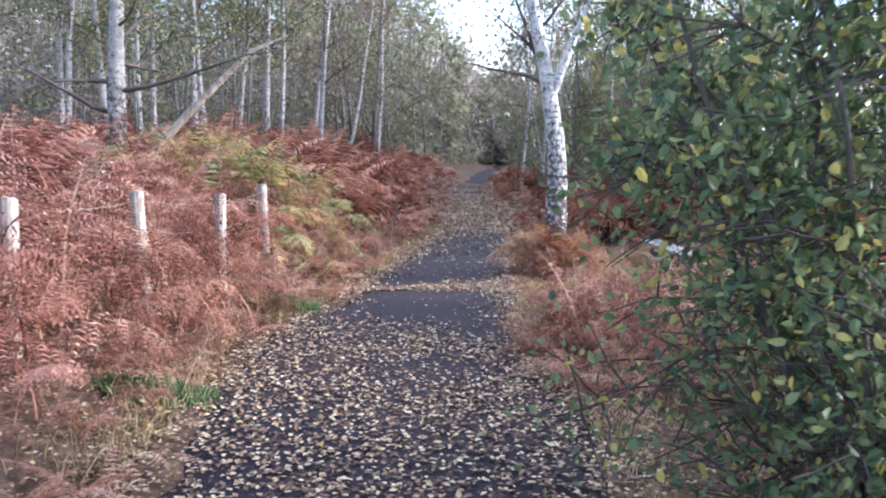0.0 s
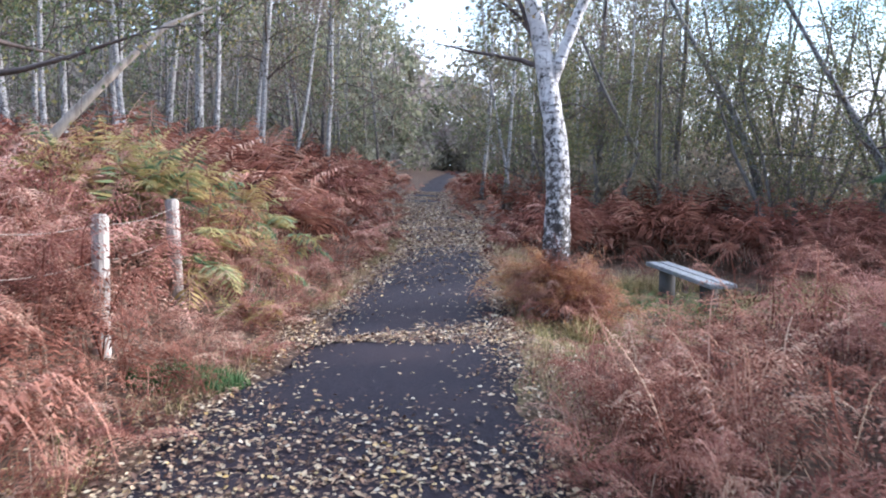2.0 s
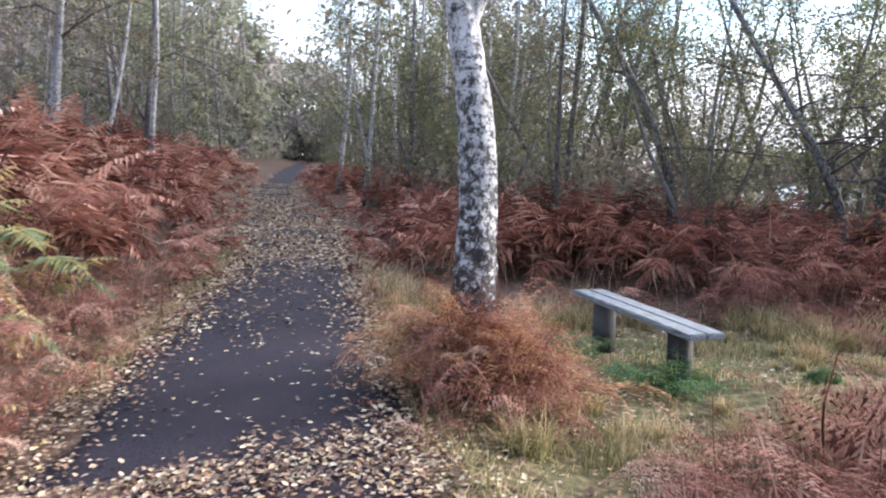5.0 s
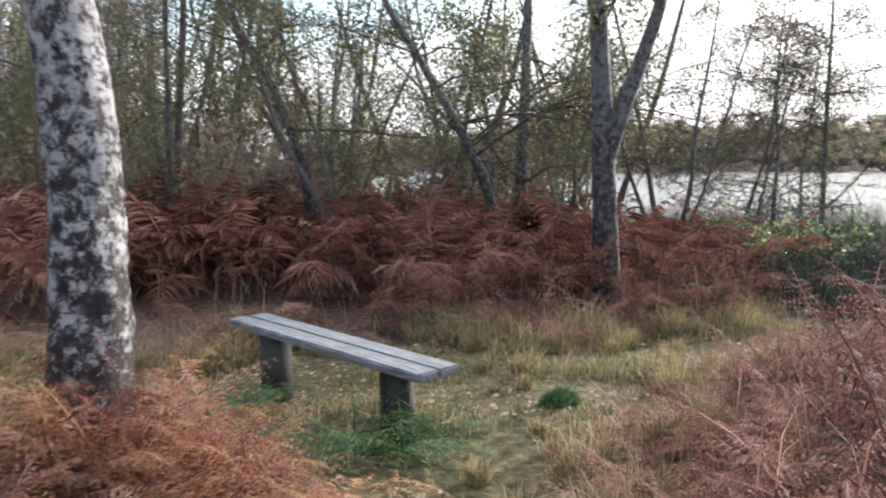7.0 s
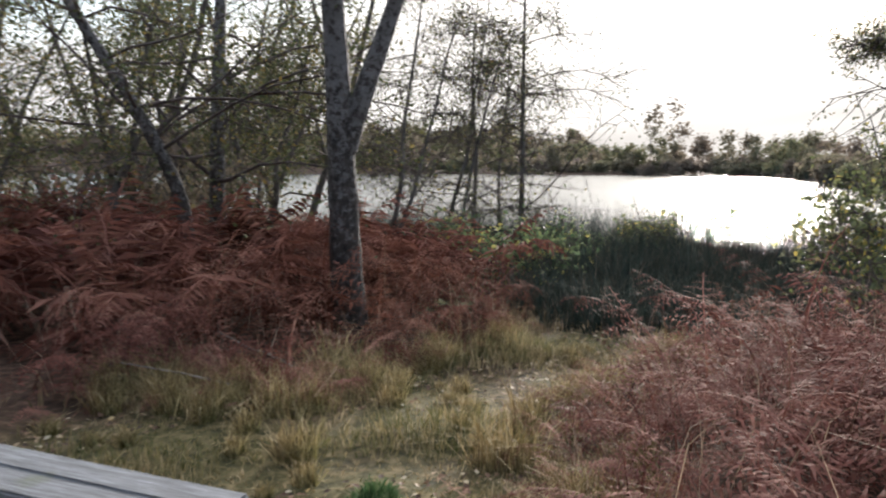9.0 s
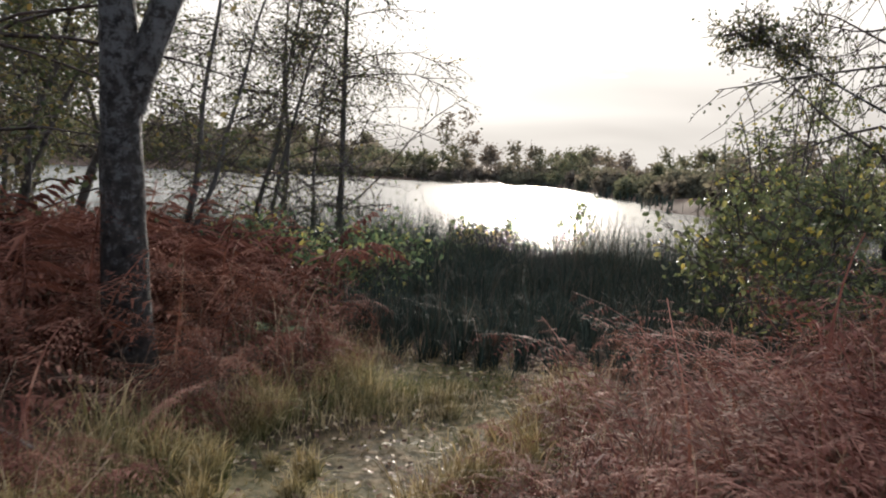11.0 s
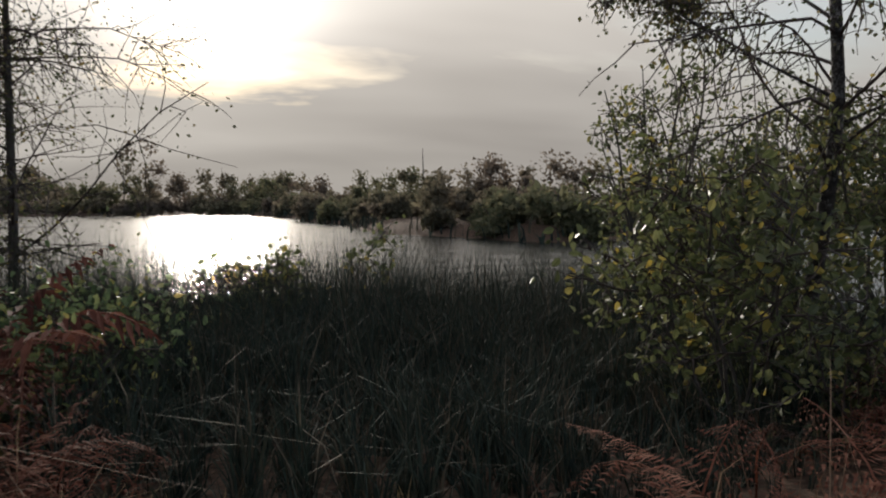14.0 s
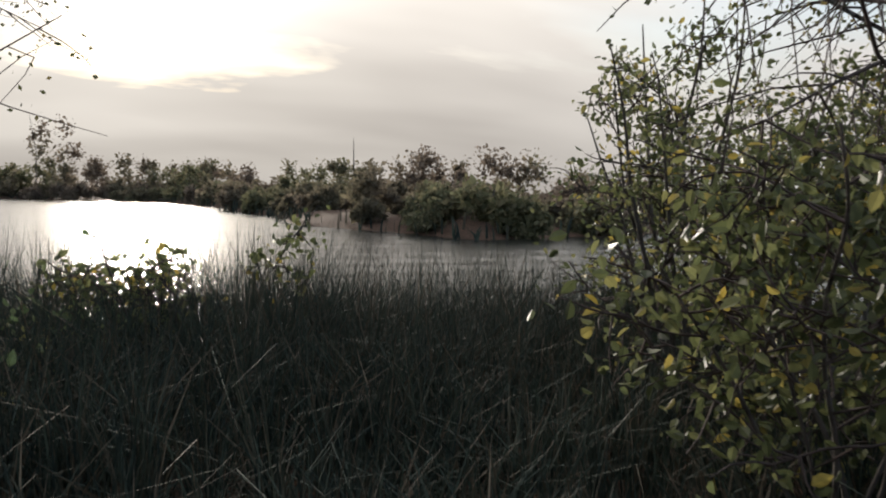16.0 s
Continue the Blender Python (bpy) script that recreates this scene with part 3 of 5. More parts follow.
def tree(name, stems, label, bark, leaf_mat, seed, limbs=16, spread_len=0.32, low=0.3, up=(15, 60), twigs=9, leaves=12, droop=0.4, leaf=0.055, sides=8, wob=0.03, category="tree", group="", clump=0.10):
    """A tree from its stems: a stem is a line of points with its foot radius and its tip radius."""
    rngl = np.random.default_rng(seed)
    root = tagged(new(name), label, category, group)
    lines = []
    for pts, r0, r1 in stems:
        pts = np.asarray(pts, float)
        t = np.linspace(0, 1, len(pts)); n = max(len(pts) * (14 if sides >= 20 else 4), 14)
        u = np.linspace(0, 1, n)
        P = np.stack([np.interp(u, t, pts[:, k]) for k in range(3)], 1)
        for _ in range(2):
            P[1:-1] = (P[:-2] + 2 * P[1:-1] + P[2:]) / 4
        R = r1 + (r0 - r1) * (1 - u) ** 0.8
        if len(lines) == 0:
            R = R * (1 + 0.35 * np.exp(-u * 28))
        lines.append((P, R))
        V, Q = tube(P, R, sides, wob)
        if sides >= 20:
            # swellings and ridges in the old bark
            axis = np.repeat(P, sides, 0)
            lump = np.array([noise.noise((7 * v[0], 7 * v[1], 3.5 * v[2])) * 0.10 + noise.noise((22 * v[0], 22 * v[1], 14 * v[2])) * 0.07 for v in V])
            V = axis + (V - axis) * (1 + lump[:, None] * np.clip(1.4 - 0.25 * (V[:, 2:3]), 0.4, 1.4))
        arr_part("trunk", V, [Q], bark, root, True)
    wood, (LV, LT) = branch_out(lines, rngl, limbs, spread_len, low, up, twigs, leaves, droop, leaf, clump, ovate=category == "shrub")
    V, F = wood.arrays()
    tagged(arr_part("branchwork", V, F, TWIG, root, True, "fine dark twigs and limbs"), kind="stuff")
    if len(LV):
        tagged(arr_part("crown", LV, [LT], leaf_mat, root, False, "thin autumn foliage of small leaves"), kind="stuff")
    return root


def foot(x, y, dz=-0.05):
    return float(height(x, y)) + dz


def stem(H, lean=(0, 0), seed=0, wig=0.15, n=7):
    r = np.random.default_rng(seed)
    z = np.linspace(0, H, n)
    P = np.stack((lean[0] * z / H + np.cumsum(r.normal(0, wig, n)) * 0.4, lean[1] * z / H + np.cumsum(r.normal(0, wig, n)) * 0.4, z), 1)
    P[0, :2] = 0
    return P


# the silver birch beside the path, forked above head height
def world_stem(points, x, y, z):
    return [(a - x, b - y, c - z) for a, b, c in points]


bx, by = 1.30, 9.4
bz = foot(bx, by)
birch = tree("silver_birch", [
    (world_stem([(1.30, 9.4, bz), (1.30, 9.4, 0.8), (1.31, 9.39, 1.3), (1.30, 9.4, 1.75), (1.24, 9.42, 2.2), (1.15, 9.44, 2.7), (1.03, 9.47, 3.3), (0.9, 9.5, 4.6), (0.85, 9.6, 6.5), (0.9, 9.7, 9.5)], bx, by, bz), 0.135, 0.02),
    (world_stem([(1.22, 9.42, 2.3), (1.33, 9.39, 2.6), (1.46, 9.37, 2.95), (1.72, 9.3, 3.5), (2.0, 9.25, 4.4), (2.3, 9.3, 6.2), (2.5, 9.3, 7.5)], bx, by, bz), 0.06, 0.012)],
    "tall silver birch with peeling black and white bark", BARK_HERO, BIRCH_LEAF, 3, limbs=18, low=0.5, up=(25, 65), sides=26, wob=0.012, spread_len=0.25, droop=0.7)
birch.location = (bx, by, bz)

# the forked tree by the clearing's far side
fx, fy = 6.66, 11.49
fz = foot(fx, fy)
forked = tree("forked_birch", [
    (world_stem([(6.68, 11.47, fz), (6.66, 11.5, 0.9), (6.65, 11.51, 1.4), (6.64, 11.52, 2.0), (6.62, 11.55, 2.75), (6.55, 11.6, 4.2), (6.6, 11.7, 6.0), (6.5, 11.8, 8.5)], fx, fy, fz), 0.13, 0.03),
    (world_stem([(6.66, 11.48, 1.55), (6.72, 11.36, 1.95), (6.80, 11.25, 2.3), (6.88, 11.13, 2.7), (7.0, 10.95, 3.5), (7.1, 10.8, 5.0), (7.2, 10.8, 7.0)], fx, fy, fz), 0.088, 0.02)],
    "grey birch forking at head height beside the bracken", BARK_FORK, BIRCH_LEAF, 5, limbs=16, low=0.55, up=(15, 60), sides=14, spread_len=0.3)
forked.location = (fx, fy, fz)

# the old birch on the bank, and the dead limb that leans on it
ox, oy = -3.8, 9.6
oz = foot(ox, oy)
old = tree("bank_birch", [
    (world_stem([(-3.82, 9.59, oz), (-3.80, 9.6, 1.6), (-3.8, 9.6, 2.4), (-3.76, 9.62, 3.4), (-3.7, 9.7, 5.5), (-3.8, 9.9, 8.5)], ox, oy, oz), 0.14, 0.02)],
    "pale grey birch standing on the bracken bank", BARK_BIRCH, BIRCH_LEAF, 8, limbs=18, low=0.12, sides=12, up=(0, 50))
old.location = (ox, oy, oz)
V, Q = tube([(-3.70, 9.55, oz + 0.15), (-3.4, 9.75, 1.76), (-3.07, 9.86, 2.15), (-2.7, 9.95, 2.55), (-2.3, 10.05, 2.95), (-1.9, 10.2, 3.15)], [0.06, 0.055, 0.046, 0.037, 0.026, 0.01], 8, 0.05)
tagged(arr_part("dead_branch", V, [Q], DEADWOOD, None, True), "bare pale dead limb leaning against a birch", "dead branch")

# the dark slender tree at the lakeside
rx, ry = 9.6, 6.66
rz = foot(rx, ry)
lakeside = tree("lakeside_birch", [
    (world_stem([(9.98, 6.62, rz), (9.82, 6.68, 0.35), (9.66, 6.70, 0.8), (9.60, 6.66, 1.35), (9.58, 6.63, 1.8), (9.60, 6.66, 2.4), (9.62, 6.7, 3.2), (9.7, 6.8, 5.0), (9.7, 6.9, 7.0)], rx, ry, rz), 0.06, 0.012),
    (world_stem([(9.58, 6.63, 1.75), (9.85, 7.05, 2.05), (10.0, 7.5, 2.35), (10.1, 7.9, 2.55), (10.1, 8.2, 2.5)], rx, ry, rz), 0.011, 0.003),
    (world_stem([(9.59, 6.64, 1.6), (9.5, 6.3, 1.75), (9.4, 6.0, 2.0), (9.3, 5.7, 2.3)], rx, ry, rz), 0.011, 0.003)],
    "slender dark birch with hanging twigs by the lake", BARK_GREY, OLIVE_LEAF, 11, limbs=22, low=0.3, sides=12, droop=0.9, twigs=14, leaves=6, leaf=0.034, spread_len=0.3, clump=0.04)
lakeside.location = (rx, ry, rz)

# three grey trunks that lean out of the bracken behind the bench
for seed, at, line, r0 in ((91, (6.1, 15.7), ((6.08, 15.68, 1.35), (5.77, 15.96, 2.55), (5.27, 16.4, 3.65), (4.6, 17.0, 5.3), (4.2, 17.4, 6.8)), 0.085),
                           (92, (7.22, 13.52), ((7.2, 13.54, 1.1), (7.01, 13.71, 1.7), (6.71, 13.97, 2.42), (6.37, 14.28, 3.2), (5.8, 14.8, 4.6), (5.4, 15.2, 6.2)), 0.075),
                           (93, (8.0, 13.85), ((8.0, 13.83, 1.1), (8.04, 13.8, 2.2), (8.1, 13.75, 3.5), (8.05, 13.8, 5.2), (8.15, 13.9, 7.2)), 0.095)):
    z = foot(*at)
    ob = tree("leaning_birch", [(world_stem(((*at, z),) + line, *at, z), r0, 0.015)], "grey-barked birch rising from the bracken by the lake", BARK_FORK, OLIVE_LEAF, seed, limbs=20, low=0.22, up=(-5, 50), twigs=12, leaves=22, leaf=0.045, sides=12, spread_len=0.36, clump=0.12, group="grey birches behind the bench")
    ob.location = (*at, z)

# placed trees: kind, x, y, height, lean, foot radius
WOODS = []


def slim_birch(seed, H, r):
    return tree("birch", [(stem(H, (0.03 * H, 0.02 * H), seed, 0.12), r, 0.012)], "slim white-barked birch in the autumn wood", BARK_BIRCH, BIRCH_LEAF, seed, limbs=20, low=0.25, twigs=9, leaves=16, leaf=0.075, sides=7, group="birches of the wood", clump=0.16)


def thicket_tree(seed, H, r, stems, lean):
    rr = np.random.default_rng(seed)
    lines = []
    for k in range(stems):
        a = rr.uniform(0, 6.28); L = lean * rr.uniform(0.6, 1.4)
        lines.append((stem(H * rr.uniform(0.7, 1.0), (L * math.cos(a), L * math.sin(a)), seed * 7 + k, 0.16), r * rr.uniform(0.6, 1.0), 0.01))
    return tree("willow", lines, "many-stemmed leaning willow with thin olive foliage", BARK_DARK, OLIVE_LEAF, seed, limbs=max(8, 22 // stems), low=0.16, twigs=10, leaves=26, leaf=0.052, sides=6, up=(10, 70), spread_len=0.34, group="willows by the lake", clump=0.14)


def far_birch(seed, H, r):
    return tree("wood_birch", [(stem(H, (0.02 * H, 0.03 * H), seed, 0.12), r, 0.012)], "distant pale-stemmed birch among the trees", BARK_BIRCH if seed == 41 else BARK_FAR, BIRCH_LEAF, seed, limbs=16, low=0.06, twigs=4, leaves=16, leaf=0.095, sides=5, group="distant birches", clump=0.25)


near_kinds = [slim_birch(21, 9.0, 0.075), slim_birch(22, 10.0, 0.09), slim_birch(23, 8.0, 0.06), slim_birch(24, 9.5, 0.07)]
thick_kinds = [thicket_tree(31, 6.5, 0.075, 3, 2.0), thicket_tree(32, 7.5, 0.09, 2, 1.6), thicket_tree(33, 5.5, 0.06, 4, 1.8)]
def lakeside_young(seed, H, r, stems, lean):
    """A slender tree with a fan of very fine twigs."""
    lines = [(stem(H * (1 - 0.12 * k), (lean * (1 + 0.5 * k), 0.3 * (-1) ** k), seed * 5 + k, 0.12), r * (1 - 0.2 * k), 0.006) for k in range(stems)]
    return tree("young_birch", lines, "slender lakeside birch with a haze of fine twigs", BARK_DARK, OLIVE_LEAF, seed, limbs=30 // stems + 4, low=0.26, twigs=16, leaves=7, leaf=0.034, sides=6, up=(0, 60), spread_len=0.4, group="young birches by the lake", clump=0.06)


young_kinds = [lakeside_young(51, 5.0, 0.05, 2, 0.9), lakeside_young(52, 4.4, 0.042, 2, 0.6), lakeside_young(53, 5.4, 0.05, 1, 0.5)]
far_kinds = [far_birch(41, 9.5, 0.06), far_birch(42, 11.0, 0.075), far_birch(43, 8.5, 0.055)]


class Planter:
    def __init__(self, kinds):
        self.kinds, self.used = kinds, set()

    def put(self, k, x, y, turn, scale=1.0, lean=(0, 0)):
        m = Matrix.Translation((x, y, foot(x, y))) @ Matrix.Rotation(radians(lean[0]), 4, "X") @ Matrix.Rotation(radians(lean[1]), 4, "Y") @ Matrix.Rotation(radians(turn), 4, "Z")
        k %= len(self.kinds)
        ob = self.kinds[k]
        if k in self.used:
            ob = copy_thing(ob, m)
        else:
            ob.matrix_basis = m
            self.used.add(k)
        ob.scale = (scale, scale, scale)
        return ob


slim, thick, far, young = Planter(near_kinds), Planter(thick_kinds), Planter(far_kinds), Planter(young_kinds)
# birches that stand out behind the bank and along the path
for k, (x, y, s, lean) in enumerate(((-8.2, 17.5, 1.0, (0, 0)), (-6.6, 16.5, 0.9, (0, -3)), (-6.0, 17.2, 1.0, (0, 4)), (-5.3, 18.0, 1.0, (0, 0)), (-5.0, 20.0, 1.1, (0, 5)), (-4.0, 18.5, 1.05, (0, 2)),
                                     (-3.6, 18.0, 1.0, (0, 3)), (-3.2, 20.0, 0.9, (0, 6)), (-10.5, 18.0, 1.0, (0, 0)), (-12.0, 20.0, 1.0, (0, 0)), (-2.6, 21.5, 0.8, (0, 8)), (2.9, 25.0, 0.85, (0, 3)),
                                     (3.3, 26.0, 0.7, (0, -8)), (2.6, 28.0, 0.8, (0, 5)), (4.75, 19.6, 0.8, (0, 2)), (5.6, 22.0, 0.75, (0, 5)), (-7.3, 15.8, 0.9, (0, 2)), (-9.2, 16.4, 1.05, (0, -2)), (-5.7, 15.6, 0.85, (0, 3)), (-4.6, 16.4, 0.9, (0, -3)), (-11.2, 16.0, 1.0, (0, 3)), (-2.9, 19.0, 0.8, (0, 4)), (-8.0, 20.5, 1.1, (0, 0)), (-6.4, 21.0, 1.1, (0, 3)), (-1.9, 24.0, 0.85, (0, 5)))):
    slim.put(k, x, y, 67 * k, s, lean)
for k, (x, y, s, turn, lean) in enumerate(((8.9, 16.0, 0.9, 310, (0, 0)), (5.6, 18.5, 0.9, 60, (0, -12)),
                                           (10.8, 16.5, 1.0, 150, (0, 5)), (7.0, 20.0, 1.0, 20, (0, 0)), (12.0, 15.6, 0.9, 80, (0, 0)), (4.2, 22.5, 0.8, 290, (0, 0)), (9.0, 20.5, 1.0, 170, (0, 0)), (12.5, 19.5, 1.0, 45, (0, 0)),
                                           (9.6, 14.6, 0.8, 215, (0, 0)), (6.0, 14.8, 0.6, 120, (0, -10)), (4.6, 16.5, 0.6, 10, (0, 0)), (13.5, 17.5, 0.9, 330, (0, 0)), (8.0, 18.0, 0.9, 75, (0, 8)), (10.5, 19.0, 0.9, 255, (0, 0)), (3.6, 17.5, 0.5, 180, (0, 0)), (7.5, 22.5, 1.0, 33, (0, 0)), (9.5, 24.0, 1.1, 140, (0, 0)), (6.0, 24.5, 1.0, 260, (0, 0)), (11.2, 22.8, 1.1, 300, (0, 0)), (8.5, 27.0, 1.1, 90, (0, 0)), (5.2, 27.0, 1.0, 200, (0, 0)))):
    thick.put(k, x, y, turn, s, lean)
for k, (x, y, s, turn) in enumerate(((10.6, 13.3, 0.85, -40), (12.7, 12.75, 1.1, 20), (12.75, 12.15, 1.08, -10), (11.2, 13.8, 1.05, 100), (12.3, 13.3, 1.05, -60))):
    young.put(k, x, y, turn, s)
# the wood beyond, on both sides of the path
rw = np.random.default_rng(99)
count = 0
while count < 145:
    y = rw.uniform(17, 60); x = rw.uniform(-32, 20) if count % 3 else rw.uniform(2, 14)
    if abs(x - path_x(y)) < 2.0 + 0.015 * y or (x > 0 and y < 22) or (x > 8 + 0.1 * y) or (x < 0 and y < 21 and x > -9):
        continue
    far.put(count, x, y, rw.uniform(0, 360), rw.uniform(0.75, 1.15), (rw.uniform(-4, 4), rw.uniform(-5, 5)))
    count += 1


# ---- bracken ----
def frond(detail, seed, droop):
    """A frond of length 1 that rises from the origin and arches along +x: a stalk with pairs of tapering side leaves."""
    r = np.random.default_rng(seed)
    n = 9
    e = np.radians(np.linspace(72, 72 - droop, n - 1))
    d = np.stack((np.cos(e), r.normal(0, 0.05, n - 1), np.sin(e)), 1) / (n - 1)
    P = np.concatenate((np.zeros((1, 3)), np.cumsum(d, 0)))
    V, T = [], []

    def tri(a, b, c):
        k = len(V); V.extend((a, b, c)); T.append((k, k + 1, k + 2))

    for i in range(n - 1):
        w = 0.007 * (1 - i / n) + 0.0015
        k = len(V)
        s = np.array([0, w, 0])
        V.extend((P[i] - s, P[i] + s, P[i + 1] + s * 0.85, P[i + 1] - s * 0.85)); T.extend(((k, k + 1, k + 2), (k, k + 2, k + 3)))
    pairs = 13 if detail else 17
    for j in range(pairs):
        s = 0.28 + 0.70 * j / (pairs - 1)
        p = along(P, s)
        t = along(P, min(s + 0.05, 1.0)) - along(P, s - 0.05); t /= np.linalg.norm(t)
        L = (0.34 * (1 - ((s - 0.28) / 0.74)) ** 0.85 + 0.015) * r.uniform(0.75, 1.15)
        for side in (-1, 1):
            if r.random() < 0.06:
                continue
            out = np.array([0, side, 0]) * 0.9 + t * r.uniform(0.25, 0.55) + np.array([0, 0, r.uniform(-0.75, 0.05)])
            out /= np.linalg.norm(out)
            lat = np.cross(out, (0, 0, 1.0)); lat /= np.linalg.norm(lat) + 1e-9
            sag = np.array([0, 0, -0.25 * L * r.uniform(0.2, 1.4)])
            if not detail:
                w = 0.055 * L + 0.007
                k = len(V)
                m = p + out * L * 0.4
                V.extend((p, m + lat * w, p + out * L + sag, m - lat * w)); T.extend(((k, k + 1, k + 2), (k, k + 2, k + 3)))
            else:
                q = 6
                for i in range(q):
                    u = (i + 0.3) / q
                    c = p + out * L * u + sag * u * u
                    l = (0.22 * L * (1 - u) ** 0.7 + 0.010) * r.uniform(0.6, 1.15)
                    f = out * l * 0.45; g = np.array([0, 0, -l * r.uniform(0, 0.5)])
                    b = out * L * 0.062
                    tri(c, c + b, c + lat * l + f + g); tri(c, c + b, c - lat * l + f + g)
    return np.array(V), np.array(T)


def scatter_fronds(C, length, kinds, seed, lift=None):
    """Many fronds in one mesh, at the points C."""
    r = np.random.default_rng(seed)
    soup, tones = Soup(), []
    which = r.integers(0, len(kinds), len(C))
    for k, (V, T) in enumerate(kinds):
        idx = np.nonzero(which == k)[0]
        if not len(idx):
            continue
        a = r.uniform(0, 2 * np.pi, len(idx)); tilt = r.normal(0, 0.28, len(idx)); s = length[idx]
        ca, sa, ct, st = np.cos(a)[:, None], np.sin(a)[:, None], np.cos(tilt)[:, None], np.sin(tilt)[:, None]
        x, y, z = V[:, 0][None], V[:, 1][None], V[:, 2][None]
        x, z = x * ct + z * st, z * ct - x * st
        W = np.stack((x * ca - y * sa, x * sa + y * ca, z), -1) * s[:, None, None] + C[idx][:, None]
        o = (np.arange(len(idx)) * len(V))[:, None, None]
        soup.add(W.reshape(-1, 3), (T[None] + o).reshape(-1, 3))
        tones.append(np.repeat(np.clip(r.beta(0.85, 1.15, len(idx)), 0, 1), len(V)))
    return (*soup.arrays(), np.concatenate(tones))


def toned(ob, tone):
    """Gives every frond its own tone."""
    ob.data.attributes.new("tone", "FLOAT", "POINT").data.foreach_set("value", tone.astype(np.float32))
    return ob


LOW = [frond(False, 100 + k, d) for k, d in enumerate((55, 75, 95, 115, 135, 85))]
FINE = [frond(True, 200 + k, d) for k, d in enumerate((48, 68, 90, 112, 132))]


def on_ground(x, y, dz=0.0):
    return np.stack((x, y, height(x, y) + dz), 1)


def bracken_depth(x, y):
    """How tall the bracken stands (0: none)."""
    off = np.abs(x - path_x(y)) - path_half(y)
    h = 0.22 + np.where(x < path_x(y), 0.78, 0.72) * S((off - 0.05) / 1.4)
    h = np.where(off < 0.02 + 0.08 * wave(x, y, 2.0), 0, h)
    c = clearing(x, y)
    h = np.where(c > 0, 0, np.minimum(h, np.where(y > 9.9, 0.26 + 0.55 * np.clip(-c, 0, 1), 0.24 + 0.72 * np.clip(-c, 0, 1))))
    h = np.where(rush_zone(x, y) > -0.05, 0, h)
    h = np.where(height(x, y) < -0.42, 0, h)
    h = np.where((x > 7.5) & (y > 8.0) & (y < 10) | (x > 8.7) & (y > 6.3) & (y < 10), 0, h)
    h = np.where((x > 5.6) & (y < 9.6), np.minimum(h, 0.26 + 0.5 * np.clip(9.0 - y, 0, 1.3)), h)
    h = np.where((x > 7.5) & (y < 9.6), np.minimum(h, 0.5), h)
    h = h * np.where((x > 0.6) & (x < 2.6) & (y > 0.8) & (y < 3.9), 0.5, 1.0)
    h = h * np.where((x > -0.3) & (y < 8.5), 0.85, 1.0)
    h = h * np.where((x < path_x(y)) & (y < 8.2), 1 + 0.35 * S((off - 0.35) / 0.8), 1.0) * (1 - 0.75 * np.exp(-((x + 1.6) ** 2 + (y - 8.0) ** 2) / 0.4))
    return h


def bracken_bed(n, box, kinds, seed, name, label, mat, factor=1.0, keep=None):
    r = np.random.default_rng(seed)
    x = r.uniform(box[0], box[1], n); y = r.uniform(box[2], box[3], n)
    h = bracken_depth(x, y)
    ok = (h > 0) & (r.random(n) < 0.35 + 0.65 * (0.5 + 0.5 * wave(x, y, 1.7, 6)))
    ok &= (np.hypot(x - 1.3, y - 9.4) > 0.2) & (np.hypot(x - 6.66, y - 11.49) > 0.18)
    if keep is not None:
        ok &= keep(x, y)
    x, y, h = x[ok], y[ok], h[ok]
    L = np.minimum(h * r.uniform(0.75, 1.3, len(h)) + 0.12, 1.05) * factor
    V, F, tone = scatter_fronds(on_ground(x, y, -0.03) + np.stack((0 * x, 0 * x, r.uniform(0, 0.35, len(x)) * h), 1), L, kinds, seed + 1)
    # backlit shade is put into the tone: fronds darken towards the lake
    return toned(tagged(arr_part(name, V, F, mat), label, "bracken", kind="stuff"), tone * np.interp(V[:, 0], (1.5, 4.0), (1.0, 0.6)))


def near_walk(x, y):
    return ((y < 11.5) & (x < path_x(y) + 2.4) & (x > path_x(y) - 3.3)) | (clearing(x, y) > np.where((x > 2) & (y < 9.6), -2.5, -1.5))


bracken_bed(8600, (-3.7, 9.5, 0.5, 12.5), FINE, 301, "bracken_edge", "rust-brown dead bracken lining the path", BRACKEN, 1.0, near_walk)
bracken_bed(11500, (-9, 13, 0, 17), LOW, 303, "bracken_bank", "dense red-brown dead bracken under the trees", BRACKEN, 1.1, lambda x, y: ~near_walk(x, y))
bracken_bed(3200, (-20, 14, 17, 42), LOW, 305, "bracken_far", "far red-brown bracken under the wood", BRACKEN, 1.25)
bracken_bed(1700, (-4.6, -0.9, 8.4, 12.0), LOW, 307, "fern_patch", "yellow and green ferns on the bank", FERN_GREEN, 0.85,
            lambda x, y: (np.hypot((x + 2.5) / 1.5, (y - 9.9) / 1.3) + 0.5 * wave(x, y, 2.6, 2) + 0.3 * wave(x, y, 6.1, 5) < 0.75) & (x < -1.1) & (np.hypot(x + 1.85, y - 8.5) > 0.3))


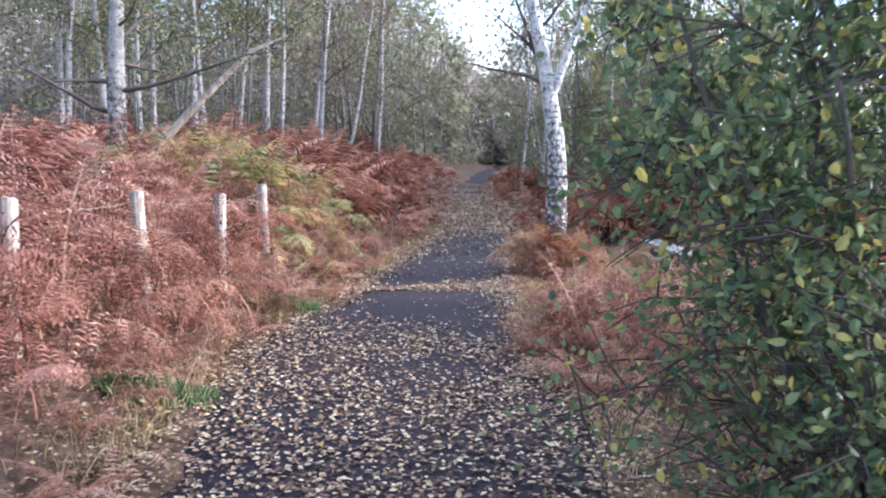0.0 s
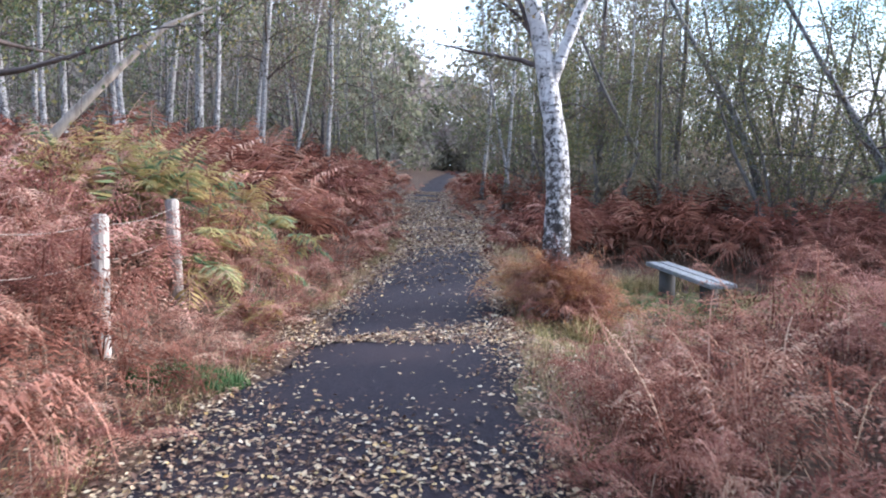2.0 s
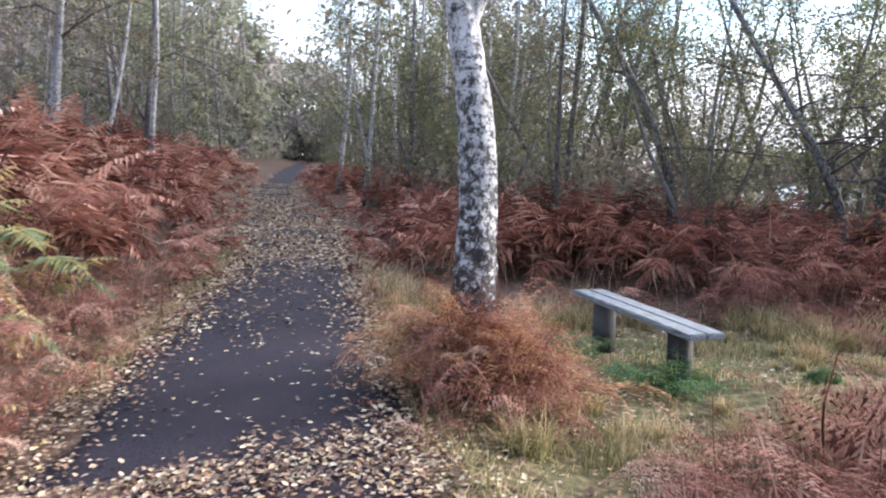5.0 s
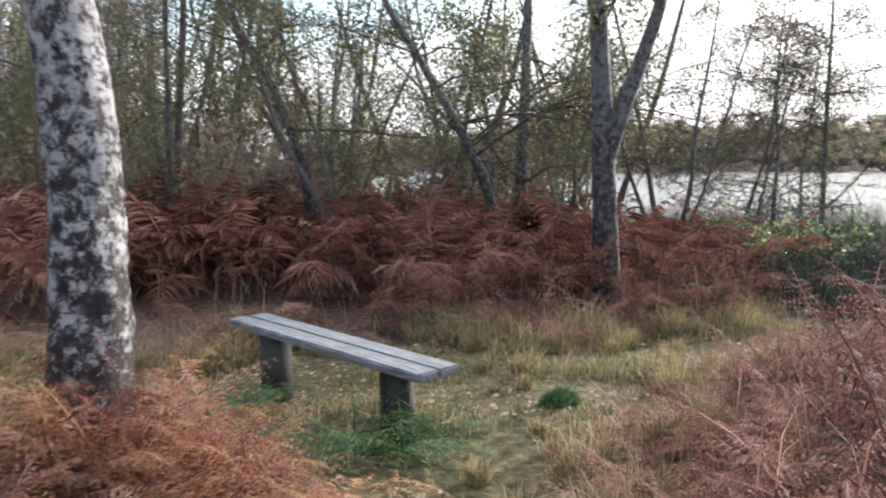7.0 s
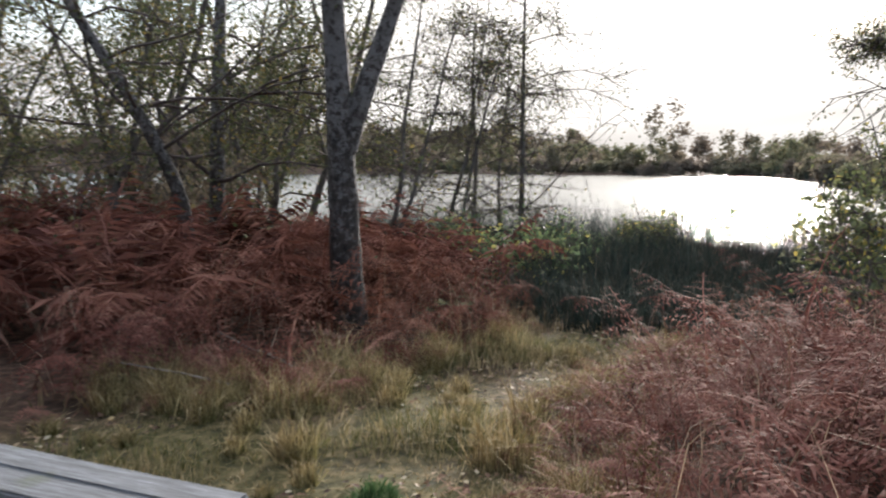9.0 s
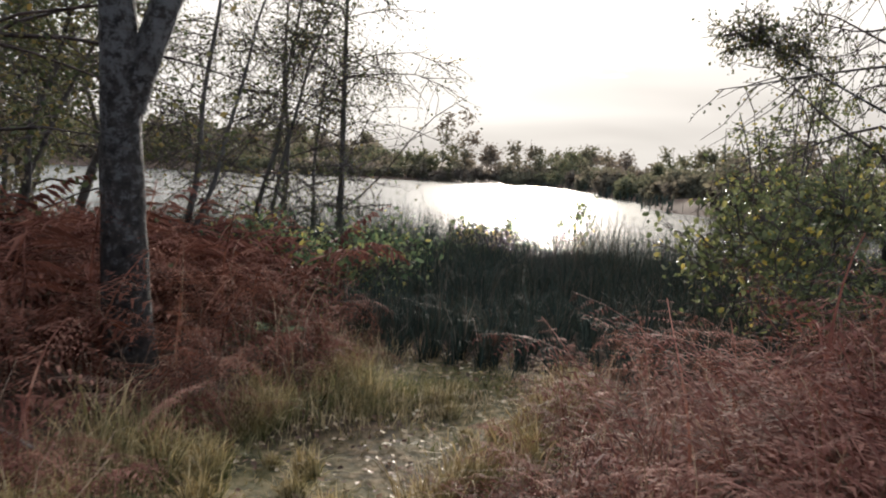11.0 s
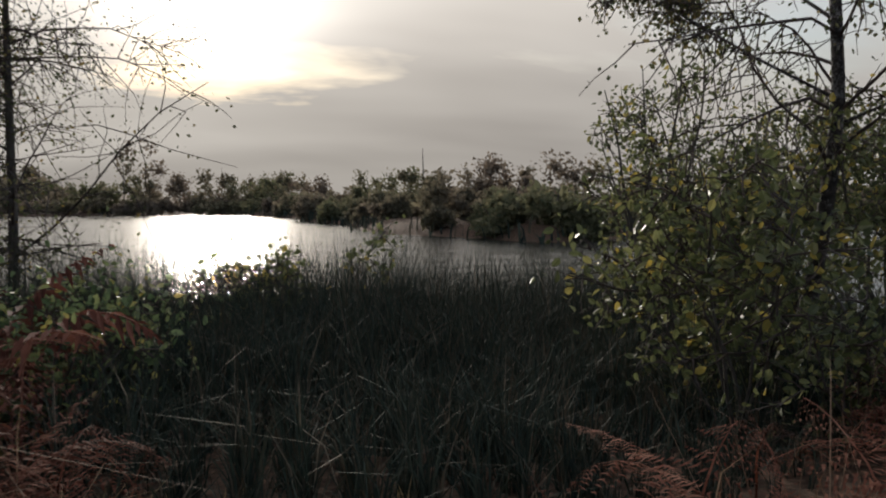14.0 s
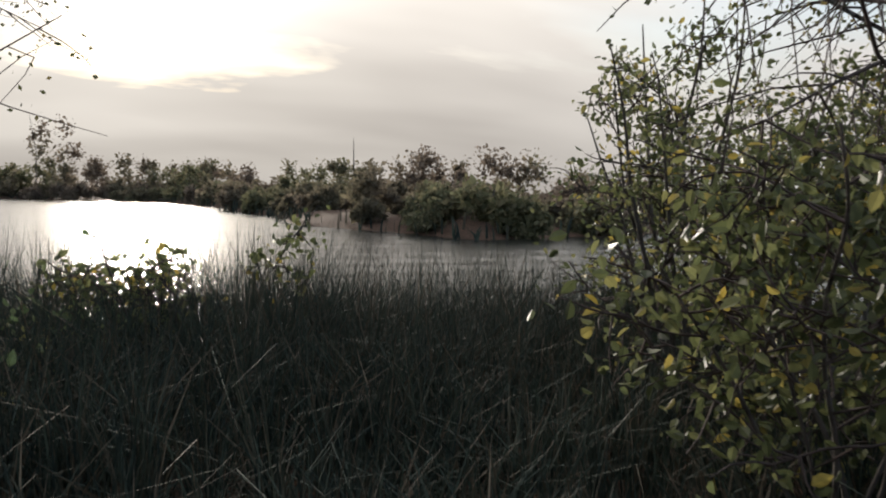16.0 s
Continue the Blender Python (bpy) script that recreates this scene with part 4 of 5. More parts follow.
def plant(name, x, y, size, fronds, mat, label, seed, group="", flat=0.0):
    """A single fern: fronds round one crown."""
    r = np.random.default_rng(seed)
    root = tagged(new(name), label, "fern", group)
    root.location = (x, y, foot(x, y, -0.02))
    for k in range(fronds):
        V, T = FINE[int(r.integers(0, len(FINE)))]
        a = 2 * math.pi * k / fronds + r.normal(0, 0.3); s = size * r.uniform(0.7, 1.2); t = r.normal(0.15 + flat, 0.2)
        X = V[:, 0] * math.cos(t) + V[:, 2] * math.sin(t); Z = V[:, 2] * math.cos(t) - V[:, 0] * math.sin(t)
        W = np.stack((X * math.cos(a) - V[:, 1] * math.sin(a), X * math.sin(a) + V[:, 1] * math.cos(a), Z), 1) * s
        arr_part("frond", W, [T], mat, root)
    return root


for k, (x, y, s, n) in enumerate(((2.62, 11.0, 0.34, 8), (2.55, 10.75, 0.3, 7), (2.7, 10.0, 0.5, 10), (2.8, 9.75, 0.42, 9), (3.15, 9.85, 0.34, 7), (2.35, 10.9, 0.25, 6), (2.0, 10.0, 0.34, 7), (1.95, 10.4, 0.28, 6))):
    plant("fern", x, y, s * 1.5, n, FERN_DEEP, "green fern growing beside the bench", 400 + k, "green ferns by the bench")
for k, (x, y, s, n) in enumerate(((7.7, 11.15, 0.6, 8), (8.6, 11.5, 0.5, 8))):
    plant("fern", x, y, s, n, FERN_GREEN, "green fern among the dead bracken", 420 + k)
for k, (x, y, s, n) in enumerate(((1.72, 9.55, 0.5, 10), (1.62, 9.35, 0.42, 8), (3.9, 8.55, 0.5, 8), (4.4, 8.75, 0.4, 7))):
    plant("golden_fern", x, y, s, n, GOLD, "golden-brown fern with curled fronds", 430 + k)
# single dead ferns at the edge of path and clearing
rp = np.random.default_rng(77)
seeds = [plant("bracken_plant", 0, 0, 0.55, 7, BRACKEN_ONE, "dead rust-brown bracken plant at the edge", 450 + k, "dead bracken plants") for k in range(4)]
placed = 0
while placed < 80:
    x, y = rp.uniform(-2.6, 8.0), rp.uniform(2.0, 12.0)
    h = float(bracken_depth(np.array([x]), np.array([y]))[0])
    c = float(clearing(np.array([x]), np.array([y]))[0])
    edge = abs(abs(x - float(path_x(y))) - float(path_half(y)))
    if h <= 0 or not (-0.7 < c or edge < 0.7) or math.hypot(x - bx, y - by) < 0.3:
        continue
    m = pose(x, y, foot(x, y, -0.02), 0, 0, rp.uniform(0, 360))
    s = rp.uniform(0.6, 1.1)
    ob = copy_thing(seeds[placed % 4], m) if placed > 3 else seeds[placed]
    ob.matrix_basis = m
    ob.scale = (s, s, s * rp.uniform(0.7, 1.0))
    placed += 1
for k, (x, y) in enumerate(((-1.85, 6.8), (-2.1, 6.85), (-1.65, 6.55), (-1.95, 5.35), (-2.2, 5.45), (-1.7, 5.2), (-2.1, 4.05), (-2.4, 4.1))):
    m = pose(x, y, foot(x, y, 0.05), 0, 0, 70 * k)
    ob = copy_thing(seeds[k % 4], m)
    ob.matrix_basis = m
    ob.scale = (1.2, 1.2, 2.2)
for k in range(13):
    x, y = 0.78 + 0.75 * rp.random(), 4.75 + 1.5 * rp.random()
    m = pose(x, y, foot(x, y, 0.02), 0, 0, 57 * k)
    ob = copy_thing(seeds[k % 4], m)
    ob.matrix_basis = m
    ob.scale = (0.95, 0.95, 1.35 + 0.4 * rp.random())
# the mound of dead bracken and grass round the birch's foot
a = rp.uniform(0, 2 * np.pi, 240); d = 0.12 + np.abs(rp.normal(0, 0.2, 240))
mx_, my_ = bx + 0.03 + d * np.cos(a), by + d * np.sin(a) - 0.2
V, F, tone = scatter_fronds(on_ground(mx_, my_, -0.02) + np.stack((0 * a, 0 * a, 0.42 * np.exp(-d * 3)), 1), 0.3 + 0.35 * rp.random(240), FINE, 311)
toned(tagged(arr_part("bracken_mound", V, F, BRACKEN), "mound of dead bracken heaped round the birch foot", "bracken", kind="stuff"), tone)


a = rp.uniform(0, 2 * np.pi, 130); d = 0.14 + np.abs(rp.normal(0, 0.2, 130))
V, F, tone = scatter_fronds(on_ground(bx + d * np.cos(a), by + d * np.sin(a) - 0.15, 0.0) + np.stack((0 * a, 0 * a, 0.4 * np.exp(-d * 3)), 1), 0.34 + 0.36 * rp.random(130), FINE, 313)
toned(tagged(arr_part("golden_mound", V, F, GOLD), "golden dead fern fronds heaped at the birch foot", "bracken", kind="stuff"), tone)


# bare straw-coloured stalks standing and lying through the bracken
def stalks():
    r = np.random.default_rng(331)
    n = 9000
    x = r.uniform(-4.5, 8.0, n); y = r.uniform(1.5, 13.5, n)
    h = bracken_depth(x, y)
    ok = h > 0.15
    x, y, h = x[ok], y[ok], h[ok]
    L = np.minimum(h, 0.45) * r.uniform(0.5, 1.1, len(x)) + 0.1
    V, T = blades(on_ground(x, y, 0.0) + np.stack((0 * x, 0 * x, r.uniform(0, 0.5, len(x)) * h), 1), L, 0.0021, 0.9)
    tagged(arr_part("bracken_stalks", V, [T], STRAW), "thin bare straw-coloured stalks among dead bracken", "bracken", kind="stuff")


stalks()


# ---- grass, rushes, leaf litter ----
def turf():
    r = np.random.default_rng(501)
    n = 110000
    x = r.uniform(0.2, 8.2, n); y = r.uniform(7.4, 12.5, n)
    c = clearing(x, y)
    tuss = 0.5 + 0.5 * wave(x, y, 3.3, 8)
    bare = 0.5 + 0.5 * wave(x, y, 1.9, 12)
    ok = (c > -0.4) & (r.random(n) < 0.1 + 0.9 * tuss) & (r.random(n) < 0.12 + S((bare - 0.33) / 0.3)) & (np.abs(x - path_x(y)) > path_half(y) + 0.1)
    x, y, c, tuss = x[ok], y[ok], c[ok], tuss[ok]
    h = (0.03 + 0.15 * tuss ** 3 + 0.3 * np.clip(0.25 - c, 0, 0.5) * (y > 9.5)) * r.uniform(0.6, 1.5, len(x))
    V, T = blades(on_ground(x, y, -0.01), h, 0.0035 + 0 * h, 0.6)
    tagged(arr_part("grass", V, [T], GRASS), "tussocky straw and green autumn grass in the clearing", "grass", kind="stuff")
    # sparse grass along the edges of the path
    n = 9000
    y = r.uniform(2, 16, n); side = r.choice((-1, 1), n)
    x = path_x(y) + side * (path_half(y) + np.abs(r.normal(0, 0.16, n)))
    ok = 0.5 + 0.5 * wave(x, y, 2.2, 3) > 0.45
    x, y = x[ok], y[ok]
    V, T = blades(on_ground(x, y, -0.01), r.uniform(0.04, 0.16, len(x)), 0.003, 0.8)
    tagged(arr_part("verge_grass", V, [T], GRASS), "thin pale grass at the edge of the path", "grass", kind="stuff")


turf()


def rushes():
    r = np.random.default_rng(521)
    n = 62000
    x = r.uniform(7.6, 13.4, n); y = r.uniform(5.0, 15.5, n)
    z = rush_zone(x, y)
    ok = (z > 0) | ((x > 11.3) & (r.random(n) < 0.9))
    x, y = x[ok], y[ok]
    top = np.interp(x, (7.7, 8.3, 9.5, 11, 12.3, 13.4), (0.24, 0.40, 0.48, 0.64, 0.85, 0.78)) + 0.05 * wave(x, y, 1.6, 2) + 0.10 * wave(x, y, 4.3, 6) - 0.04 * S((y - 11.5) / 1.2) - 0.17 * S((9.4 - y) / 1.4)
    g = height(x, y)
    h = np.clip(top + r.uniform(-0.35, 0.1, len(x)) - g, 0.15, 2.2) * 1.05
    tuft = 0.22
    cx_, cy_ = np.round(x / tuft + 0.35 * wave(x, y, 9, 1)) * tuft, np.round(y / tuft + 0.35 * wave(y, x, 9, 2)) * tuft
    x, y = x + 0.55 * (cx_ - x), y + 0.55 * (cy_ - y)
    V, T = blades(np.stack((x, y, g - 0.02), 1), h * 1.1, 0.0034 + 0.002 * r.random(len(h)), 0.44)
    tagged(arr_part("rush_bed", V, [T], RUSH), "dense dark green rushes at the lake edge", "rushes", kind="stuff")
    # reeds along the far shore
    n = 16000
    x = r.uniform(34, 175, n * 4); y = r.uniform(-60, 160, n * 4)
    d = far_land(x, y)
    ok = (d > -0.9) & (d < 0.9)
    x, y = x[ok][:n], y[ok][:n]
    V, T = blades(np.stack((x, y, np.maximum(height(x, y), WATER_Z - 0.3)), 1), r.uniform(0.6, 1.1, len(x)), 0.06, 0.3)
    tagged(arr_part("far_reeds", V, [T], RUSH), "dark belt of reeds along the far shore", "reeds", kind="stuff")


rushes()


def litter():
    r = np.random.default_rng(541)
    n = 44000
    y = np.concatenate((r.uniform(0.5, 6.5, 23000), r.uniform(4, 26, n - 23000)))
    x = path_x(y) + r.normal(0, 0.9, n)
    off = np.abs(x - path_x(y)) / path_half(y)
    dens = np.clip(0.95 - 1.0 * np.maximum(y - 5.2 - 0.3 * wave(x, y, 2.0, 7), 0), 0.05, 1)
    dens = np.maximum(dens, 0.8 * np.exp(-((y - 8.15 - 0.1 * x) / 0.22) ** 2))
    dens = np.maximum(dens, 0.9 * S((y - 10.9 - 1.2 * wave(x, y, 1.5, 3)) / 3.0))
    dens = np.maximum(dens, 0.8 * S((off - 0.72) / 0.25))
    dens *= 0.35 + 0.65 * S((0.5 + 0.5 * wave(x, y, 2.8, 9)) / 0.55)
    ok = (r.random(n) < dens) & (off < 1.7)
    x, y = x[ok], y[ok]
    C = np.stack((x, y, height(x, y) + 0.018 * (np.abs(x - path_x(y)) < path_half(y)) + 0.014), 1)
    yf = 14.2 + 22 * r.random(24000) ** 1.6
    xf = path_x(yf) + r.normal(0, 0.75, 24000)
    keep = (0.5 + 0.5 * wave(xf, yf, 1.9, 14) > 0.3) & (np.abs(xf - path_x(yf)) < 1.5) & (r.random(24000) < S((yf - 13.5 - wave(xf, yf, 1.5, 3)) / 3.5))
    C = np.concatenate((C, np.stack((xf[keep], yf[keep], height(xf[keep], yf[keep]) + 0.03), 1)))
    ye = r.uniform(1.5, 17, 24000)
    xe = path_x(ye) + r.choice((-1, 1), 24000) * path_half(ye) * r.normal(1.05, 0.2, 24000)
    C = np.concatenate((C, np.stack((xe, ye, height(xe, ye) + 0.026), 1)))
    xb = path_x(8.2) + r.uniform(-0.95, 1.0, 2600)
    yb = 8.2 + 0.22 * xb + r.normal(0, 0.13, 2600) * (1.3 + 0.8 * np.sin(3 * xb))
    C = np.concatenate((C, np.stack((xb, yb, height(xb, yb) + 0.034), 1)))
    V, T = leaf_cloud(C, np.interp(C[:, 1], (6, 10, 16), (0.030, 0.036, 0.055)), flat=0.80)
    tagged(arr_part("leaf_litter", V, [T], LITTER), "fallen yellow and brown birch leaves on the path", "fallen leaves", kind="stuff")
    n = 10000
    x = r.uniform(0.6, 8.6, n); y = r.uniform(7.0, 12.0, n)
    ok = (clearing(x, y) > -0.2) & (0.5 + 0.5 * wave(x, y, 2.0, 11) > 0.4)
    V, T = leaf_cloud(on_ground(x[ok], y[ok], 0.018), 0.038, flat=0.8)
    tagged(arr_part("clearing_litter", V, [T], LITTER), "scattered brown leaves in the grass", "fallen leaves", kind="stuff")
    # single leaves lying on the path
    for k in range(260):
        y = r.uniform(2.2, 10.5); x = float(path_x(y)) + r.uniform(-0.75, 0.75)
        if k < 5:
            V, T = leaf_cloud(np.zeros((1, 3)), 0.043, flat=0.9)
            leaf_meshes.append(raw_mesh("fallen_leaf", V, [T], LITTER_ONE))
        ob = new("fallen_leaf", leaf_meshes[k % 5])
        ob.parent = path_ob
        ob.matrix_basis = pose(x, y, float(height(x, y)) + 0.036, 0, 0, r.uniform(0, 360))


def single_leaf_material():
    m, nt, b = material("fallen_leaf", 0.55, 0.3)
    o = nt.nodes.new("ShaderNodeObjectInfo")
    c = ramp(nt, o.outputs["Random"], ((0.0, (0.22, 0.13, 0.07)), (0.5, (0.40, 0.30, 0.19)), (0.85, (0.55, 0.47, 0.34)), (1.0, (0.55, 0.38, 0.12))))
    nt.links.new(mixed(nt, 0.4, c, ramp(nt, noise_tex(nt, 60.0, 2), ((0.3, (0.5, 0.5, 0.5)), (0.7, (1, 1, 1)))), "MULTIPLY"), b.inputs["Base Color"])
    return m


LITTER_ONE = single_leaf_material()
leaf_meshes = []
litter()


# ---- shrubs ----
def shrub(name, x, y, H, radius, stems, label, leaf_mat, leaf, seed, limbs=8, twigs=9, leaves=10, droop=0.3, spread_len=0.4, r0=0.022, low=0.1, clump=0.10, bark=None):
    r = np.random.default_rng(seed)
    z = foot(x, y)
    lines = []
    for k in range(stems):
        a = 2 * math.pi * k / stems + r.normal(0, 0.4); d = radius * r.uniform(0.3, 1.0)
        P = stem(H * r.uniform(0.65, 1.0), (d * math.cos(a), d * math.sin(a)), seed * 11 + k, 0.09)
        lines.append((P, r0 * r.uniform(0.6, 1.1), 0.004))
    ob = tree(name, lines, label, bark or BARK_DARK, leaf_mat, seed, limbs=limbs, spread_len=spread_len, low=low, up=(-5, 60), twigs=twigs, leaves=leaves, droop=droop, leaf=leaf, sides=6, category="shrub", clump=clump)
    ob.location = (x, y, z)
    return ob


shrub("hazel_bush", 1.36, 2.5, 2.9, 0.95, 13, "dense green hazel bush with some yellow leaves", BUSH_LEAF, 0.04, 61, limbs=12, twigs=9, leaves=13, spread_len=0.34, low=0.05, clump=0.08)
shrub("hazel_bush", 2.3, 3.3, 3.0, 0.9, 8, "green hazel bush growing among the bracken", BUSH_LEAF, 0.045, 60, limbs=8, twigs=7, leaves=10, spread_len=0.28, low=0.05, clump=0.08)
shrub("sallow_bush", 10.65, 7.15, 2.55, 0.75, 8, "backlit sallow bush growing at the water's edge", ALDER_LEAF, 0.046, 63, limbs=7, twigs=6, leaves=6, low=0.25, spread_len=0.3, droop=0.0, clump=0.05)
shrub("sallow_bush", 11.6, 6.2, 2.6, 1.1, 7, "backlit sallow bush growing at the water's edge", ALDER_LEAF, 0.044, 69, limbs=9, twigs=7, leaves=10, low=0.1, clump=0.07)
shrub("sallow_bush", 10.6, 5.4, 2.3, 0.9, 7, "backlit sallow bush growing at the water's edge", ALDER_LEAF, 0.05, 62, limbs=9, twigs=8, leaves=11, low=0.08, clump=0.07)
shrub("sallow_bush", 12.8, 5.0, 2.7, 1.0, 7, "backlit sallow bush growing at the water's edge", ALDER_LEAF, 0.06, 64, limbs=9, twigs=8, leaves=9, low=0.1)
shrub("alder_sapling", 9.45, 7.3, 1.75, 0.65, 6, "young alder with large green and yellow leaves", ALDER_LEAF, 0.06, 65, limbs=8, twigs=6, leaves=6, r0=0.014, clump=0.05)
shrub("alder_sapling", 8.8, 7.75, 1.5, 0.75, 6, "young alder with large green and yellow leaves", ALDER_LEAF, 0.056, 66, limbs=8, twigs=6, leaves=5, r0=0.012, clump=0.05, spread_len=0.5, low=0.35)
shrub("alder_sapling", 8.3, 7.35, 0.95, 0.4, 5, "low alder shoots with yellowing leaves", ALDER_LEAF, 0.05, 70, limbs=6, twigs=5, leaves=5, r0=0.01, clump=0.05, spread_len=0.5)
shrub("willow_sapling", 12.1, 9.9, 1.62, 0.95, 9, "small leafy willow shoots among the rushes", ALDER_LEAF, 0.055, 67, limbs=7, twigs=5, leaves=7, r0=0.01, clump=0.05)
for k, (bx_, by_, bh_) in enumerate(((11.4, 10.95, 1.05), (10.3, 11.3, 0.9), (11.2, 11.75, 1.1), (9.4, 11.2, 0.75), (10.4, 12.2, 1.15))):
    shrub("bramble", bx_, by_, bh_, 0.55, 7, "glossy-leaved bramble at the edge of the rushes", BUSH_LEAF, 0.055, 680 + k, limbs=5, twigs=5, leaves=8, r0=0.008, spread_len=0.5)


def heather(x, y, w, h, seed):
    r = np.random.default_rng(seed)
    n = 900
    a = r.uniform(0, 6.28, n); d = np.sqrt(r.random(n))
    px, py = x + w * d * np.cos(a), y + 0.6 * w * d * np.sin(a)
    V, T = blades(on_ground(px, py, -0.01), h * (1.05 - 0.6 * d) * r.uniform(0.6, 1.2, n), 0.006, 0.35)
    tagged(arr_part("heather_clump", V, [T], HEATHER), "low bright green heather clump beside the path", "heather", group="green clumps by the path")


def tussock(x, y, size, blades_n, seed):
    """A shaggy tuft of bleached grass."""
    r = np.random.default_rng(seed)
    a = r.uniform(0, 6.28, blades_n); q = size * 0.4 * np.sqrt(r.random(blades_n))
    px, py = q * np.cos(a), q * np.sin(a)
    V, T = blades(np.stack((px, py, 0 * px - 0.01), 1), size * r.uniform(0.5, 1.25, blades_n), 0.003, 0.75)
    ob = tagged(arr_part("grass_tussock", V, [T], TUSSOCK), "shaggy bleached grass tussock in the clearing", "grass tuft", "grass tussocks")
    ob.location = (x, y, foot(x, y, 0.0))


rt_ = np.random.default_rng(555)
made = 0
while made < 150:
    x, y = rt_.uniform(1.2, 7.4), rt_.uniform(8.3, 12.2)
    cc = float(clearing(np.array([x]), np.array([y]))[0])
    if not (-0.3 < cc < 0.75) or math.hypot(x - bx, y - by) < 0.5 or (abs(x - 2.93) < 0.35 and abs(y - 10.56) < 1.05):
        continue
    if cc > 0.3 and rt_.random() < 0.55:
        continue
    tussock(x, y, rt_.uniform(0.12, 0.3) * (1.0 if cc < 0.25 else 0.6), 150, 560 + made)
    made += 1

heather(-1.36, 6.75, 0.36, 0.2, 71)
heather(-1.45, 4.05, 0.34, 0.15, 72)
heather(3.95, 9.75, 0.14, 0.14, 73)


# ---- bench ----
def box(bm, size, at, bev=0.008, rot=None):
    m = Matrix.Translation(at) @ (rot or Matrix()) @ Matrix.Diagonal((*size, 1))
    v = bmesh.ops.create_cube(bm, size=1, matrix=m)["verts"]
    e = list({x for q in v for x in q.link_edges})
    if bev:
        bmesh.ops.bevel(bm, geom=e, offset=bev, segments=2, affect="EDGES")
    return bm


bench = tagged(new("bench"), "weathered grey two-plank wooden bench on stout posts", "bench")
bench.matrix_basis = pose(2.95, 10.56, float(height(2.93, 10.56)) , 0, 0, 2.5)
seat_z = 0.52 - float(height(2.93, 10.56))
TIP = Matrix.Rotation(radians(1.6), 4, "X")
for sx in (-0.072, 0.072):
    part("plank", box(bmesh.new(), (0.135, 1.76, 0.045), (sx, 0, seat_z - 0.022), 0.008, TIP), WOOD_GREY, bench, "weathered grey plank")
for sy in (-0.56, 0.56):
    bm = bmesh.new()
    bmesh.ops.create_cone(bm, cap_ends=True, segments=14, radius1=0.095, radius2=0.088, depth=seat_z + 0.1, matrix=Matrix.Translation((0, sy, (seat_z - 0.1) / 2 - 0.045 + sy * 0.028)))
    for v in bm.verts:
        v.co.x += 0.006 * math.sin(9 * v.co.z + 31 * v.co.y)
    part("leg", bm, LEG_WOOD, bench, "dark round timber post", True)


# ---- fence ----
def fence_post(x, y, top, tilt):
    h = top - float(height(x, y)) + 0.1
    bm = bmesh.new()
    bmesh.ops.create_cone(bm, cap_ends=True, segments=12, radius1=0.055, radius2=0.05, depth=h, matrix=Matrix.Translation((0, 0, h / 2)))
    bmesh.ops.bevel(bm, geom=[e for e in bm.edges if min(v.co.z for v in e.verts) > h - 0.01], offset=0.01, segments=2, affect="EDGES")
    ob = part("fence_post", bm, WOOD_POST, None, "pale round weathered fence post in the bracken")
    tagged(ob, category="fence post", group="fence posts")
    ob.matrix_basis = pose(x, y, top - h, tilt, tilt * 0.5, 40 * x)
    return ob


POSTS = ((-1.86, 8.5, 1.35, 1.5), (-1.95, 7.08, 1.29, -1.0), (-2.1, 5.7, 1.34, 2.0), (-2.34, 4.35, 1.33, -1.0))
for q in POSTS:
    fence_post(*q)
for dz in (0.06, 0.28):
    for (x0, y0, z0, _), (x1, y1, z1, _) in zip(POSTS[:-1], POSTS[1:]):
        u = np.linspace(0, 1, 9)
        P = np.stack((x0 + (x1 - x0) * u, y0 + (y1 - y0) * u, z0 - dz + (z1 - z0) * u - 0.04 * 4 * u * (1 - u)), 1)
        V, Q = tube(P, np.full(9, 0.002), 5)
        tagged(arr_part("fence_wire", V, [Q], DEADWOOD, None, True), "slack pale wire between fence posts", "fence wire", "fence wires")

# ---- fallen sticks ----
for k, (x, y, a, L, r) in enumerate(((0.95, 8.85, 35, 0.7, 0.008), (1.05, 8.7, 60, 0.5, 0.007), (0.35, 24.0, 5, 1.2, 0.03), (5.3, 11.0, 70, 0.8, 0.008), (4.9, 11.2, 110, 0.7, 0.007), (2.2, 6.7, 160, 0.9, 0.007), (1.9, 6.0, 120, 0.8, 0.007))):
    P = wander((0, 0, 0), (math.cos(radians(a)), math.sin(radians(a)), 0.25 if k != 2 else 0.0), L, 6, np.random.default_rng(600 + k), 0.08)
    V, Q = tube(P, np.linspace(r, r * 0.5, 6), 6)
    ob = tagged(arr_part("fallen_stick", V, [Q], DEADWOOD, None, True), "thin pale fallen stick", "stick", "fallen sticks")
    ob.location = (x, y, foot(x, y, 0.03 if k == 2 else 0.12))


